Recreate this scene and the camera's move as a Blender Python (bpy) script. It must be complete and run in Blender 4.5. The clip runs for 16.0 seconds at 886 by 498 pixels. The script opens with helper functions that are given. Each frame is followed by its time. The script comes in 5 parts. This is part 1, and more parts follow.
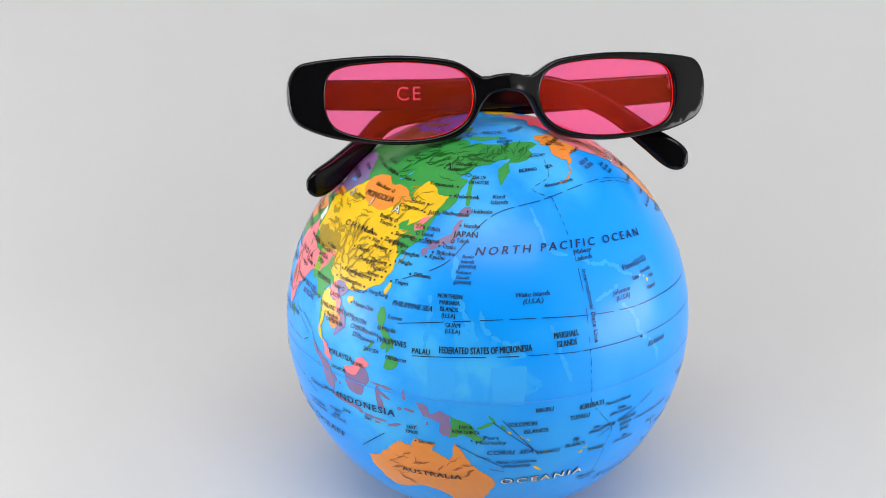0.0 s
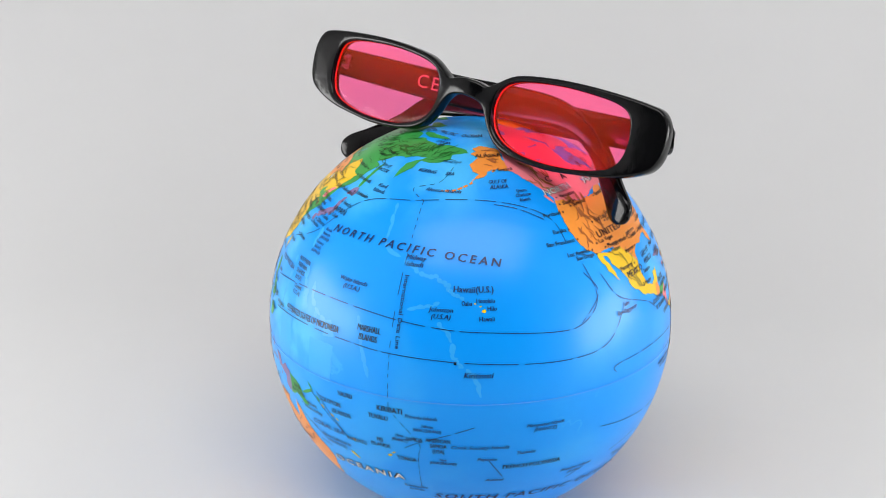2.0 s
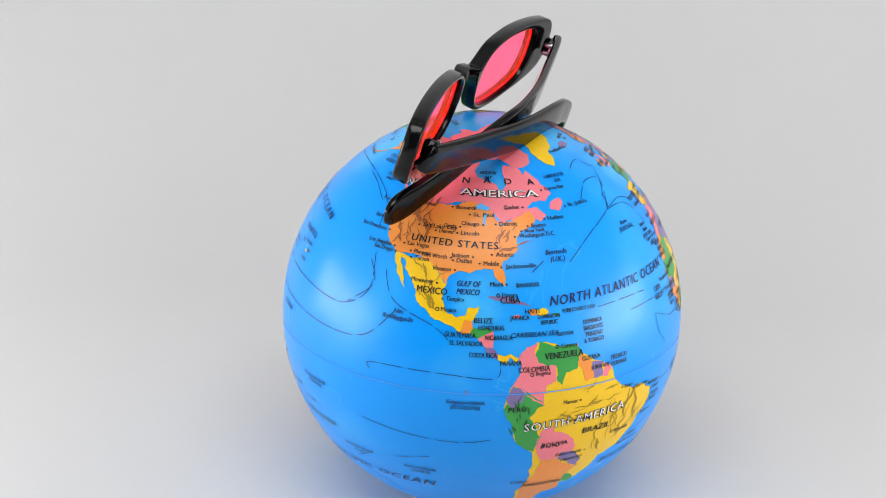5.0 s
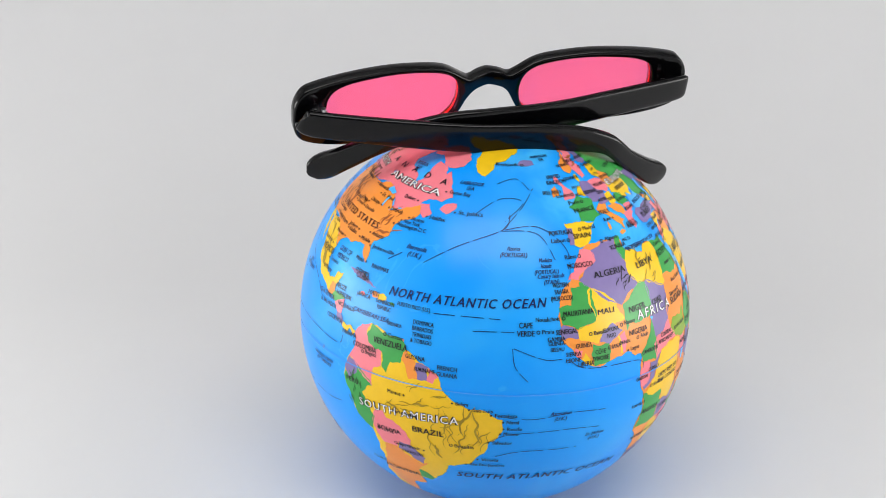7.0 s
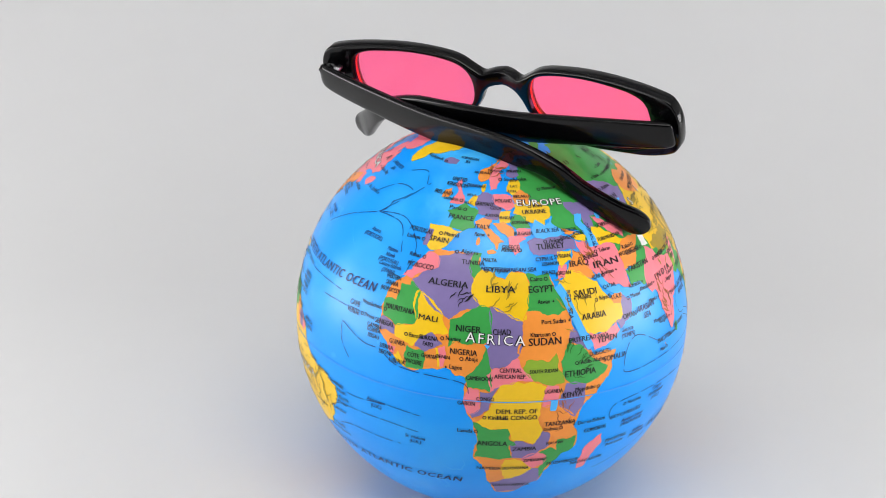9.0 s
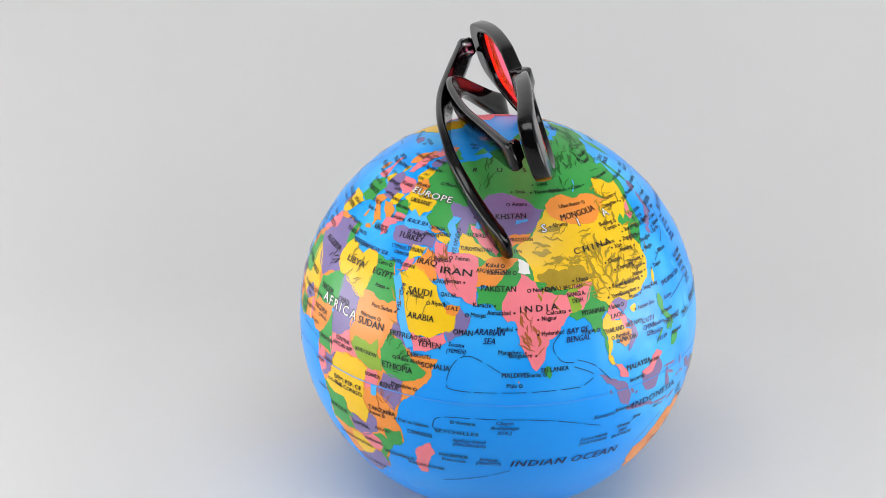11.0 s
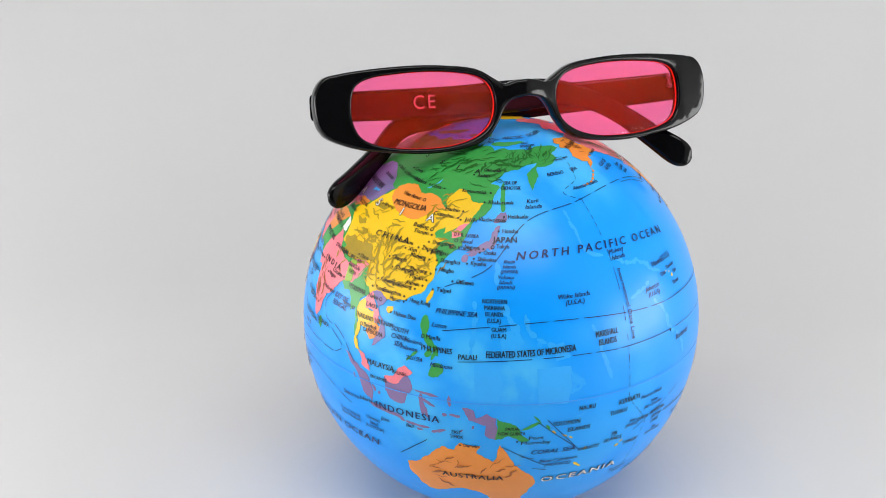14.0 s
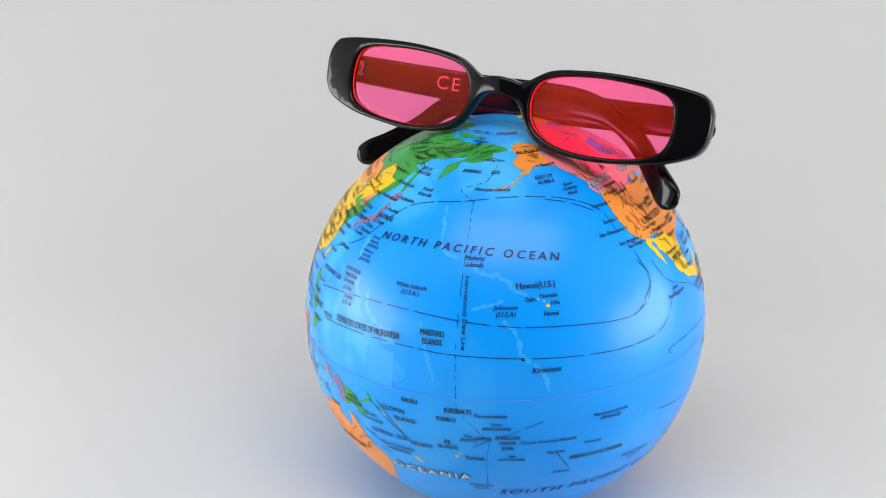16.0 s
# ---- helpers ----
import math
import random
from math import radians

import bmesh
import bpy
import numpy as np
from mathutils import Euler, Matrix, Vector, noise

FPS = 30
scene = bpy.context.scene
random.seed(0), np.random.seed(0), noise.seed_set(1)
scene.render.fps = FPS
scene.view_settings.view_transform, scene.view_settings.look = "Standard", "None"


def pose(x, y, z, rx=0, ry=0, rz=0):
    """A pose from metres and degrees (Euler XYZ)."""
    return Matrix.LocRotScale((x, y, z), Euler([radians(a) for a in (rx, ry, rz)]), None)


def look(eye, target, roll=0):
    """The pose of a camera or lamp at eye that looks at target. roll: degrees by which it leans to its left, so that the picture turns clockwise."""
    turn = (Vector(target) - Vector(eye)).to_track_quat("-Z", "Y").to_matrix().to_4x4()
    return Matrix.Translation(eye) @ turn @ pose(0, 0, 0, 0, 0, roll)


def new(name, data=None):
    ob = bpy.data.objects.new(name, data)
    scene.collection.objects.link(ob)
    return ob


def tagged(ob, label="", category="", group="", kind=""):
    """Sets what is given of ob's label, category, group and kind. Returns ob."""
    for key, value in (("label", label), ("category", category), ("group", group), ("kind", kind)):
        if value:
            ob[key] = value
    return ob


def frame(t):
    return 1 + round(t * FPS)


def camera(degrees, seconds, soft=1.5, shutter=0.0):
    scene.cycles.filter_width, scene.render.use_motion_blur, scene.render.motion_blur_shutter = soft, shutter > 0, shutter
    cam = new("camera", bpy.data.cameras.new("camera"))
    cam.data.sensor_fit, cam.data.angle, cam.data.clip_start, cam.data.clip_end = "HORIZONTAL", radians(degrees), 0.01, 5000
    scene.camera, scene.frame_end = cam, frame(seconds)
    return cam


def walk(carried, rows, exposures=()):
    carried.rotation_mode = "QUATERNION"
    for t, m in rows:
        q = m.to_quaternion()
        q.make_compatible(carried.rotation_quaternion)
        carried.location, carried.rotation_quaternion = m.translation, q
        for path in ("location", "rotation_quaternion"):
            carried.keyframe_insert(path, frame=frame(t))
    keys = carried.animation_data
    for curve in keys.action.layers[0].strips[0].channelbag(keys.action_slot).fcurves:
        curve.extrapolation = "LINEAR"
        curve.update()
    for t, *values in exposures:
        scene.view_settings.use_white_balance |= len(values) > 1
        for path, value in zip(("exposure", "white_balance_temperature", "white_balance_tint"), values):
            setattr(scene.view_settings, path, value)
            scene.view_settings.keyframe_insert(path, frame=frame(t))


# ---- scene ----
from mathutils import geometry

cam = camera(31.41, 16.0, soft=0.8)
EYE, WAY, ROLL = Vector((0.0000, -0.5132, 0.2979)), Vector((-0.04306, 0.92836, -0.36917)), 0.94
# seconds and how far the camera stands back along its line of sight, in mm
BACK = [(0, -8.0), (0.5, -4.2), (1, -2.4), (1.5, -2.3), (2, -3.1), (2.5, -5.8), (3, -8.9), (3.5, -12.7), (4, -12.2), (4.2, -11.7), (4.7, -7.3), (5.2, -2.9), (5.7, 1.2), (6.5, 7.4), (7, 9.8), (7.5, 9.7), (8, 11.9), (8.2, 13.2), (8.7, 10.4), (9.2, 8.1), (9.7, 6.3), (10.5, 3.2), (11, 0.7), (11.5, -0.9), (12, -0.8), (12.5, -0.8), (13, 1.5), (13.5, 2.3), (14, 2.8), (14.5, 3.0), (15, 1.8), (15.5, 0.9), (16, -3.1)]
walk(cam, [(t, look(EYE - WAY * (b * 0.001), EYE + WAY, ROLL)) for t, b in BACK], [(0, 0.0), (16, 0.0)])

# ---- light: a white photo tent lit by a soft panel under its roof, plus added side fill ----
world = bpy.data.worlds.new("world")
scene.world = world
world.use_nodes = True
world.node_tree.nodes["Background"].inputs[0].default_value = (1, 1, 1, 1)
world.node_tree.nodes["Background"].inputs[1].default_value = 0.3


def panel_lamp(name, m, sx, sy, watts):
    data = bpy.data.lights.new(name, "AREA")
    data.shape, data.size, data.size_y, data.energy, data.color = "RECTANGLE", sx, sy, watts, (1.0, 0.995, 0.985)
    ob = new(name, data)
    ob.matrix_world = m
    return ob


panel_lamp("tent_lamp", look((0.0, -0.46, 0.90), (0.0, -0.42, 0.0)), 0.9, 0.45, 6.1)
# unseen low lamps, added to brighten the ball's underside and the floor round it
for side in (-1, 1):
    panel_lamp("side_fill", look((side * 0.66, -0.12, 0.12), (0.0, -0.12, -0.05)), 0.5, 0.2, 2.3)


# ---- materials ----
def material(name, colour, rough=0.5, metal=0.0, coat=0.0, grain=0.0, grain_scale=60.0, bump=0.0, specular=0.5):
    """A principled material whose colour and gloss vary at two scales."""
    m = bpy.data.materials.new(name)
    m.use_nodes = True
    nt = m.node_tree
    b = nt.nodes["Principled BSDF"]
    b.inputs["Base Color"].default_value = (*colour, 1)
    b.inputs["Roughness"].default_value = rough
    b.inputs["Metallic"].default_value = metal
    b.inputs["Coat Weight"].default_value = coat
    b.inputs["Specular IOR Level"].default_value = specular
    if grain or bump:
        tc = nt.nodes.new("ShaderNodeTexCoord")
        fine = nt.nodes.new("ShaderNodeTexNoise")
        fine.inputs["Scale"].default_value, fine.inputs["Detail"].default_value = grain_scale * 8, 3
        wide = nt.nodes.new("ShaderNodeTexNoise")
        wide.inputs["Scale"].default_value, wide.inputs["Detail"].default_value = grain_scale, 4
        for n in (fine, wide):
            nt.links.new(tc.outputs["Object"], n.inputs["Vector"])
        mix = nt.nodes.new("ShaderNodeMath")
        mix.operation = "MULTIPLY_ADD"
        nt.links.new(fine.outputs["Fac"], mix.inputs[0])
        mix.inputs[1].default_value = 0.4
        nt.links.new(wide.outputs["Fac"], mix.inputs[2])
        span = nt.nodes.new("ShaderNodeMapRange")
        span.inputs["From Min"].default_value, span.inputs["From Max"].default_value = 0.35, 1.05
        span.inputs["To Min"].default_value, span.inputs["To Max"].default_value = 1 - grain, 1 + grain
        nt.links.new(mix.outputs[0], span.inputs["Value"])
        tint = nt.nodes.new("ShaderNodeVectorMath")
        tint.operation = "SCALE"
        tint.inputs[0].default_value = colour
        nt.links.new(span.outputs[0], tint.inputs["Scale"])
        nt.links.new(tint.outputs[0], b.inputs["Base Color"])
        gloss = nt.nodes.new("ShaderNodeMath")
        gloss.operation = "MULTIPLY"
        gloss.inputs[1].default_value = rough
        nt.links.new(span.outputs[0], gloss.inputs[0])
        nt.links.new(gloss.outputs[0], b.inputs["Roughness"])
        if bump:
            bn = nt.nodes.new("ShaderNodeBump")
            bn.inputs["Strength"].default_value, bn.inputs["Distance"].default_value = bump, 0.0002
            nt.links.new(mix.outputs[0], bn.inputs["Height"])
            nt.links.new(bn.outputs[0], b.inputs["Normal"])
    return m


def sea_material():
    """Printed sea: blue with paler, soft-edged shallows and ridges of the printed sea bed."""
    m = bpy.data.materials.new("printed_sea")
    m.use_nodes = True
    nt = m.node_tree
    b = nt.nodes["Principled BSDF"]
    b.inputs["Roughness"].default_value = 0.32
    b.inputs["Specular IOR Level"].default_value = 0.28
    b.inputs["Coat Weight"].default_value = 0.10
    b.inputs["Coat Roughness"].default_value = 0.16
    tc = nt.nodes.new("ShaderNodeTexCoord")

    def noise_at(scale, detail, distortion):
        n = nt.nodes.new("ShaderNodeTexNoise")
        n.inputs["Scale"].default_value, n.inputs["Detail"].default_value = scale, detail
        n.inputs["Distortion"].default_value = distortion
        nt.links.new(tc.outputs["Object"], n.inputs["Vector"])
        return n.outputs["Fac"]

    def ramp(value, lo, hi, top):
        r = nt.nodes.new("ShaderNodeMapRange")
        r.interpolation_type = "SMOOTHSTEP"
        r.inputs["From Min"].default_value, r.inputs["From Max"].default_value, r.inputs["To Max"].default_value = lo, hi, top
        nt.links.new(value, r.inputs["Value"])
        return r.outputs[0]

    def math_node(op, a, c):
        n = nt.nodes.new("ShaderNodeMath")
        n.operation = op
        for i, v in enumerate((a, c)):
            if isinstance(v, (int, float)):
                n.inputs[i].default_value = v
            else:
                nt.links.new(v, n.inputs[i])
        return n.outputs[0]

    shelf = ramp(noise_at(16, 3, 0.5), 0.46, 0.74, 0.42)
    ridge = ramp(math_node("ABSOLUTE", math_node("SUBTRACT", noise_at(30, 5, 1.2), 0.5), 0.0), 0.016, 0.0, 0.3)
    ridge = math_node("MULTIPLY", ridge, ramp(noise_at(14, 2, 0.0), 0.52, 0.60, 1.0))
    pale = math_node("MAXIMUM", shelf, ridge)
    # shallow seas: (latitude, longitude, reach in degrees)
    for la, lo, reach in ((78, 170, 26), (62, -178, 17), (55, 148, 14), (12, 112, 22), (-6, 122, 20), (30, 124, 12), (10, 138, 16),
                          (6, 148, 12), (55, -5, 14), (38, 18, 14), (24, -88, 9), (58, -85, 10), (72, -20, 14), (-15, 150, 10)):
        a, o = radians(la), radians(lo)
        d = nt.nodes.new("ShaderNodeVectorMath")
        d.operation = "DISTANCE"
        d.inputs[1].default_value = (R * math.cos(a) * math.cos(o), R * math.cos(a) * math.sin(o), R * math.sin(a))
        nt.links.new(tc.outputs["Object"], d.inputs[0])
        near = ramp(d.outputs["Value"], R * radians(reach) * 1.1, R * radians(reach) * 0.25, 0.8)
        pale = math_node("MAXIMUM", pale, math_node("MULTIPLY", near, ramp(noise_at(55, 4, 0.4), 0.3, 0.62, 1.0)))
    mix = nt.nodes.new("ShaderNodeMix")
    mix.data_type = "RGBA"
    mix.inputs["A"].default_value = (0.0, 0.325, 1.0, 1)
    mix.inputs["B"].default_value = (0.08, 0.55, 1.0, 1)
    nt.links.new(pale, mix.inputs["Factor"])
    nt.links.new(mix.outputs["Result"], b.inputs["Base Color"])
    bn = nt.nodes.new("ShaderNodeBump")
    bn.inputs["Strength"].default_value, bn.inputs["Distance"].default_value = 0.12, 0.0003
    nt.links.new(noise_at(45, 2, 0.0), bn.inputs["Height"])
    nt.links.new(bn.outputs[0], b.inputs["Normal"])
    return m


def lens_material():
    """Clear pink fluorescent plastic: tinted, slightly cloudy, with a polished skin."""
    m = bpy.data.materials.new("pink_lens")
    m.use_nodes = True
    nt = m.node_tree
    nt.nodes.remove(nt.nodes["Principled BSDF"])
    clear = nt.nodes.new("ShaderNodeBsdfTransparent")
    clear.inputs["Color"].default_value = (1.0, 0.47, 0.72, 1)
    cloud = nt.nodes.new("ShaderNodeBsdfTranslucent")
    skin = nt.nodes.new("ShaderNodeBsdfGlossy")
    skin.inputs["Roughness"].default_value = 0.03
    wide = nt.nodes.new("ShaderNodeTexNoise")
    wide.inputs["Scale"].default_value = 40
    vary = nt.nodes.new("ShaderNodeMapRange")
    vary.inputs["To Min"].default_value, vary.inputs["To Max"].default_value = 0.25, 0.31
    nt.links.new(wide.outputs["Fac"], vary.inputs["Value"])
    a, b = nt.nodes.new("ShaderNodeAddShader"), nt.nodes.new("ShaderNodeMixShader")
    tint = nt.nodes.new("ShaderNodeVectorMath")
    tint.operation = "SCALE"
    tint.inputs[0].default_value = (1.0, 0.15, 0.01)
    nt.links.new(vary.outputs[0], tint.inputs["Scale"])
    nt.links.new(tint.outputs[0], cloud.inputs["Color"])
    nt.links.new(clear.outputs[0], a.inputs[0])
    nt.links.new(cloud.outputs[0], a.inputs[1])
    fr = nt.nodes.new("ShaderNodeLayerWeight")
    fr.inputs["Blend"].default_value = 0.08
    sheen = nt.nodes.new("ShaderNodeMapRange")
    sheen.inputs["To Min"].default_value, sheen.inputs["To Max"].default_value = 0.008, 0.12
    nt.links.new(fr.outputs["Facing"], sheen.inputs["Value"])
    nt.links.new(sheen.outputs[0], b.inputs[0])
    nt.links.new(a.outputs[0], b.inputs[1])
    nt.links.new(skin.outputs[0], b.inputs[2])
    nt.links.new(b.outputs[0], nt.nodes["Material Output"].inputs["Surface"])
    return m


R = 0.07                      # the ball's radius
SEA = sea_material()
INK = {
    "orange": material("print_orange", (0.90, 0.30, 0.045), 0.34, coat=0.08, specular=0.35, grain=0.07, grain_scale=70),
    "yellow": material("print_yellow", (0.90, 0.56, 0.01), 0.34, coat=0.08, specular=0.35, grain=0.07, grain_scale=70),
    "green": material("print_green", (0.045, 0.35, 0.07), 0.34, coat=0.08, specular=0.35, grain=0.10, grain_scale=70),
    "olive": material("print_olive", (0.26, 0.42, 0.03), 0.34, coat=0.08, specular=0.35, grain=0.10, grain_scale=70),
    "pink": material("print_pink", (0.90, 0.22, 0.27), 0.34, coat=0.08, specular=0.35, grain=0.06, grain_scale=70),
    "purple": material("print_purple", (0.22, 0.17, 0.39), 0.34, coat=0.08, specular=0.35, grain=0.08, grain_scale=70),
    "mauve": material("print_mauve", (0.24, 0.17, 0.36), 0.34, coat=0.08, specular=0.35, grain=0.08, grain_scale=70),
    "ochre": material("print_ochre", (0.40, 0.27, 0.015), 0.36, coat=0.08, specular=0.35, grain=0.15, grain_scale=120),
    "rust": material("print_rust", (0.40, 0.12, 0.03), 0.36, coat=0.08, specular=0.35, grain=0.15, grain_scale=120),
    "moss": material("print_moss", (0.015, 0.15, 0.02), 0.36, coat=0.08, specular=0.35, grain=0.15, grain_scale=120),
    "white": material("print_white", (0.85, 0.85, 0.85), 0.34, coat=0.08, specular=0.35, grain=0.04),
    "lake": material("print_lake", (0.07, 0.46, 0.98), 0.34, coat=0.08, specular=0.35, grain=0.05),
    "black": material("print_black", (0.012, 0.012, 0.016), 0.4, coat=0.08, specular=0.35, grain=0.2),
    "shoal": material("print_shoal", (0.03, 0.41, 1.0), 0.32, coat=0.08, specular=0.35, grain=0.05, grain_scale=90),
    "navy": material("print_navy", (0.006, 0.016, 0.10), 0.4, coat=0.08, specular=0.35, grain=0.2),
}
BLACK = material("black_gloss_plastic", (0.002, 0.002, 0.0025), 0.12, coat=0.0, grain=0.25, grain_scale=260, bump=0.2, specular=0.30)
HINGE = material("hinge_metal", (0.45, 0.45, 0.47), 0.3, metal=1.0, grain=0.15)
LENS = lens_material()
# bright red stands in for the glow along the fluorescent lens edge
EDGE = material("red_edge_glow", (1.0, 0.03, 0.012), 0.25, coat=0.3, grain=0.05)
MARK = material("pale_mark", (0.55, 0.40, 0.36), 0.4, grain=0.05)
ROOM = material("dim_room", (0.05, 0.05, 0.055), 0.8, grain=0.1, grain_scale=4)
TENT = material("white_tent_cloth", (0.72, 0.72, 0.72), 0.85, grain=0.02, grain_scale=8, specular=0.2)
PAPER = material("white_backdrop", (0.635, 0.635, 0.64), 0.75, grain=0.015, grain_scale=6, specular=0.2)


# ---- building helpers ----
def mesh_object(name, verts, faces, mat, parent=None, smooth=True, label=""):
    me = bpy.data.meshes.new(name)
    me.from_pydata([tuple(v) for v in verts], [], faces)
    me.materials.append(mat)
    me.polygons.foreach_set("use_smooth", [smooth] * len(me.polygons))
    me.update()
    ob = new(name, me)
    ob.parent = parent
    return tagged(ob, label)


def part(name, bm, mat, parent, label="", smooth=True):
    """One mesh object from a bmesh, under a thing or a part."""
    me = bpy.data.meshes.new(name)
    bm.to_mesh(me)
    bm.free()
    me.materials.append(mat)
    me.polygons.foreach_set("use_smooth", [smooth] * len(me.polygons))
    ob = new(name, me)
    ob.parent = parent
    return tagged(ob, label)


def curve_through(points, steps, closed=False):
    """Points along a Catmull-Rom curve through the given ones (any dimension)."""
    p = [np.array(q, float) for q in points]
    n = len(p)
    out = []
    for i in range(n if closed else n - 1):
        if closed:
            a, b, c, d = p[i - 1], p[i], p[(i + 1) % n], p[(i + 2) % n]
        else:
            a, b, c, d = p[max(i - 1, 0)], p[i], p[i + 1], p[min(i + 2, n - 1)]
        for k in range(steps):
            s = k / steps
            out.append(0.5 * (2 * b + (c - a) * s + (2 * a - 5 * b + 4 * c - d) * s * s + (3 * b - a - 3 * c + d) * s ** 3))
    if not closed:
        out.append(p[-1])
    return out


def inside(points, ring):
    """Which of the points lie inside the ring."""
    x, y = points[:, 0], points[:, 1]
    res = np.zeros(len(points), bool)
    a = np.array(ring)
    b = np.roll(a, -1, axis=0)
    for (x0, y0), (x1, y1) in zip(a, b):
        if y0 != y1:
            res ^= ((y0 > y) != (y1 > y)) & (x < (x1 - x0) * (y - y0) / (y1 - y0) + x0)
    return res


def fill(rings, step):
    """Triangles over the first ring less the others, with inner points at that spacing: points (2D) and faces."""
    outer = np.array(rings[0])
    lo, hi = outer.min(0), outer.max(0)
    gx = np.arange(lo[0] + step / 2, hi[0], step)
    gy = np.arange(lo[1] + step / 2, hi[1], step * 0.87)
    grid = np.array([(x + (j % 2) * step / 2, y) for j, y in enumerate(gy) for x in gx]).reshape(-1, 2)
    if len(grid):
        keep = inside(grid, rings[0])
        for r in rings[1:]:
            keep &= ~inside(grid, r)
        grid = grid[keep]
        edge = np.concatenate([np.array(r) for r in rings])
        if len(grid):
            far = np.array([((edge - g) ** 2).sum(1).min() > (0.45 * step) ** 2 for g in grid])
            grid = grid[far]
    pts, edges = [], []
    for r in rings:
        k = len(pts)
        pts += [tuple(q) for q in r]
        edges += [(k + i, k + (i + 1) % len(r)) for i in range(len(r))]
    pts += [tuple(g) for g in grid]
    v, _, f, *_ = geometry.delaunay_2d_cdt([Vector(q) for q in pts], edges, [], 0, 1e-7)
    v = np.array([tuple(q) for q in v])
    mid = np.array([v[list(t)].mean(0) for t in f])
    keep = inside(mid, rings[0])
    for r in rings[1:]:
        keep &= ~inside(mid, r)
    return v, [tuple(t) for t, k in zip(f, keep) if k]


# ---- the setting: a white sweep, side walls, roof and front of the tent ----
def strip(name, profile, x0, x1, kind="structure", label="", category=""):
    """A sheet with thickness, drawn along x from a profile in y and z."""
    n = len(profile)
    verts, faces = [], []
    for x in (x0, x1):
        verts += [(x, y, z) for y, z in profile]
    for i in range(n - 1):
        faces.append((i, i + 1, n + i + 1, n + i))
    ob = mesh_object(name, verts, faces, PAPER)
    mod = ob.modifiers.new("thickness", "SOLIDIFY")
    mod.thickness, mod.offset = 0.004, 1.0
    return tagged(ob, label, category, kind=kind)


SWEEP = 0.30
sweep = [(-0.95, 0.0), (-0.4, 0.0), (0.0, 0.0), (0.16, 0.0)]
sweep += [(0.16 + SWEEP * math.sin(a), SWEEP - SWEEP * math.cos(a)) for a in np.linspace(0.06, math.pi / 2, 26)]
sweep += [(0.16 + SWEEP, 0.95)]
floor = strip("floor", sweep, -0.7, 0.7, label="seamless white paper sweep under the globe", category="backdrop")
floor.modifiers["thickness"].offset = -1.0


def wall(name, a, b, c, d, mat=TENT, label="plain white tent cloth wall"):
    ob = mesh_object(name, [a, b, c, d], [(0, 1, 2, 3)], mat, smooth=False)
    mod = ob.modifiers.new("thickness", "SOLIDIFY")
    mod.thickness, mod.offset = 0.01, -1.0
    return tagged(ob, label, "wall", kind="structure")


wall("wall_west", (-0.7, -0.95, 0), (-0.7, 0.46, 0), (-0.7, 0.46, 0.95), (-0.7, -0.95, 0.95))
wall("wall_east", (0.7, 0.46, 0), (0.7, -0.95, 0), (0.7, -0.95, 0.95), (0.7, 0.46, 0.95))
wall("wall_south", (0.7, -0.95, 0), (-0.7, -0.95, 0), (-0.7, -0.95, 0.95), (0.7, -0.95, 0.95), ROOM, "dim grey room before the open tent")
wall("ceiling", (-0.7, -0.95, 0.95), (-0.7, 0.46, 0.95), (0.7, 0.46, 0.95), (0.7, -0.95, 0.95))


# ---- the globe ----
globe = tagged(new("globe"), "shiny blue plastic globe printed with coloured countries", "globe")
bm = bmesh.new()
bmesh.ops.create_uvsphere(bm, u_segments=224, v_segments=112, radius=R)
part("ball", bm, SEA, globe, "glossy blue printed sea")

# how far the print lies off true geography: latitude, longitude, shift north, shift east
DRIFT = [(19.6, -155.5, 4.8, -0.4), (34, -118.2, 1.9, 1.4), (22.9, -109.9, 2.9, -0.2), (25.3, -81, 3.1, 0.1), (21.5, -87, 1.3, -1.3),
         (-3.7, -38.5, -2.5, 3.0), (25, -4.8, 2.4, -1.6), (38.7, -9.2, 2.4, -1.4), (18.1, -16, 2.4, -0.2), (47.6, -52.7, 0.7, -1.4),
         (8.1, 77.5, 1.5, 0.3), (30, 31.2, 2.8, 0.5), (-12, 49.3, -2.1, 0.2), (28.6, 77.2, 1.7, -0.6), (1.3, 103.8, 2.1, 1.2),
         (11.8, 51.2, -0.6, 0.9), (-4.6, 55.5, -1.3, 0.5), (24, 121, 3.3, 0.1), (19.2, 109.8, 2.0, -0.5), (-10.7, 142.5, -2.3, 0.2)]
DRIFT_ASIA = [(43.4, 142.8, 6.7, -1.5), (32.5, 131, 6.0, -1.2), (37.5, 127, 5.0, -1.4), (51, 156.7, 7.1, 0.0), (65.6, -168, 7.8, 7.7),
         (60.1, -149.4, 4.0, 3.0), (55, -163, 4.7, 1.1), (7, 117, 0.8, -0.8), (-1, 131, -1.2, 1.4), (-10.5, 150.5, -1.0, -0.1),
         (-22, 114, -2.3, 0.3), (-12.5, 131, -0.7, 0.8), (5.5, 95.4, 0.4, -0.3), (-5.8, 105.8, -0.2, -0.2)]
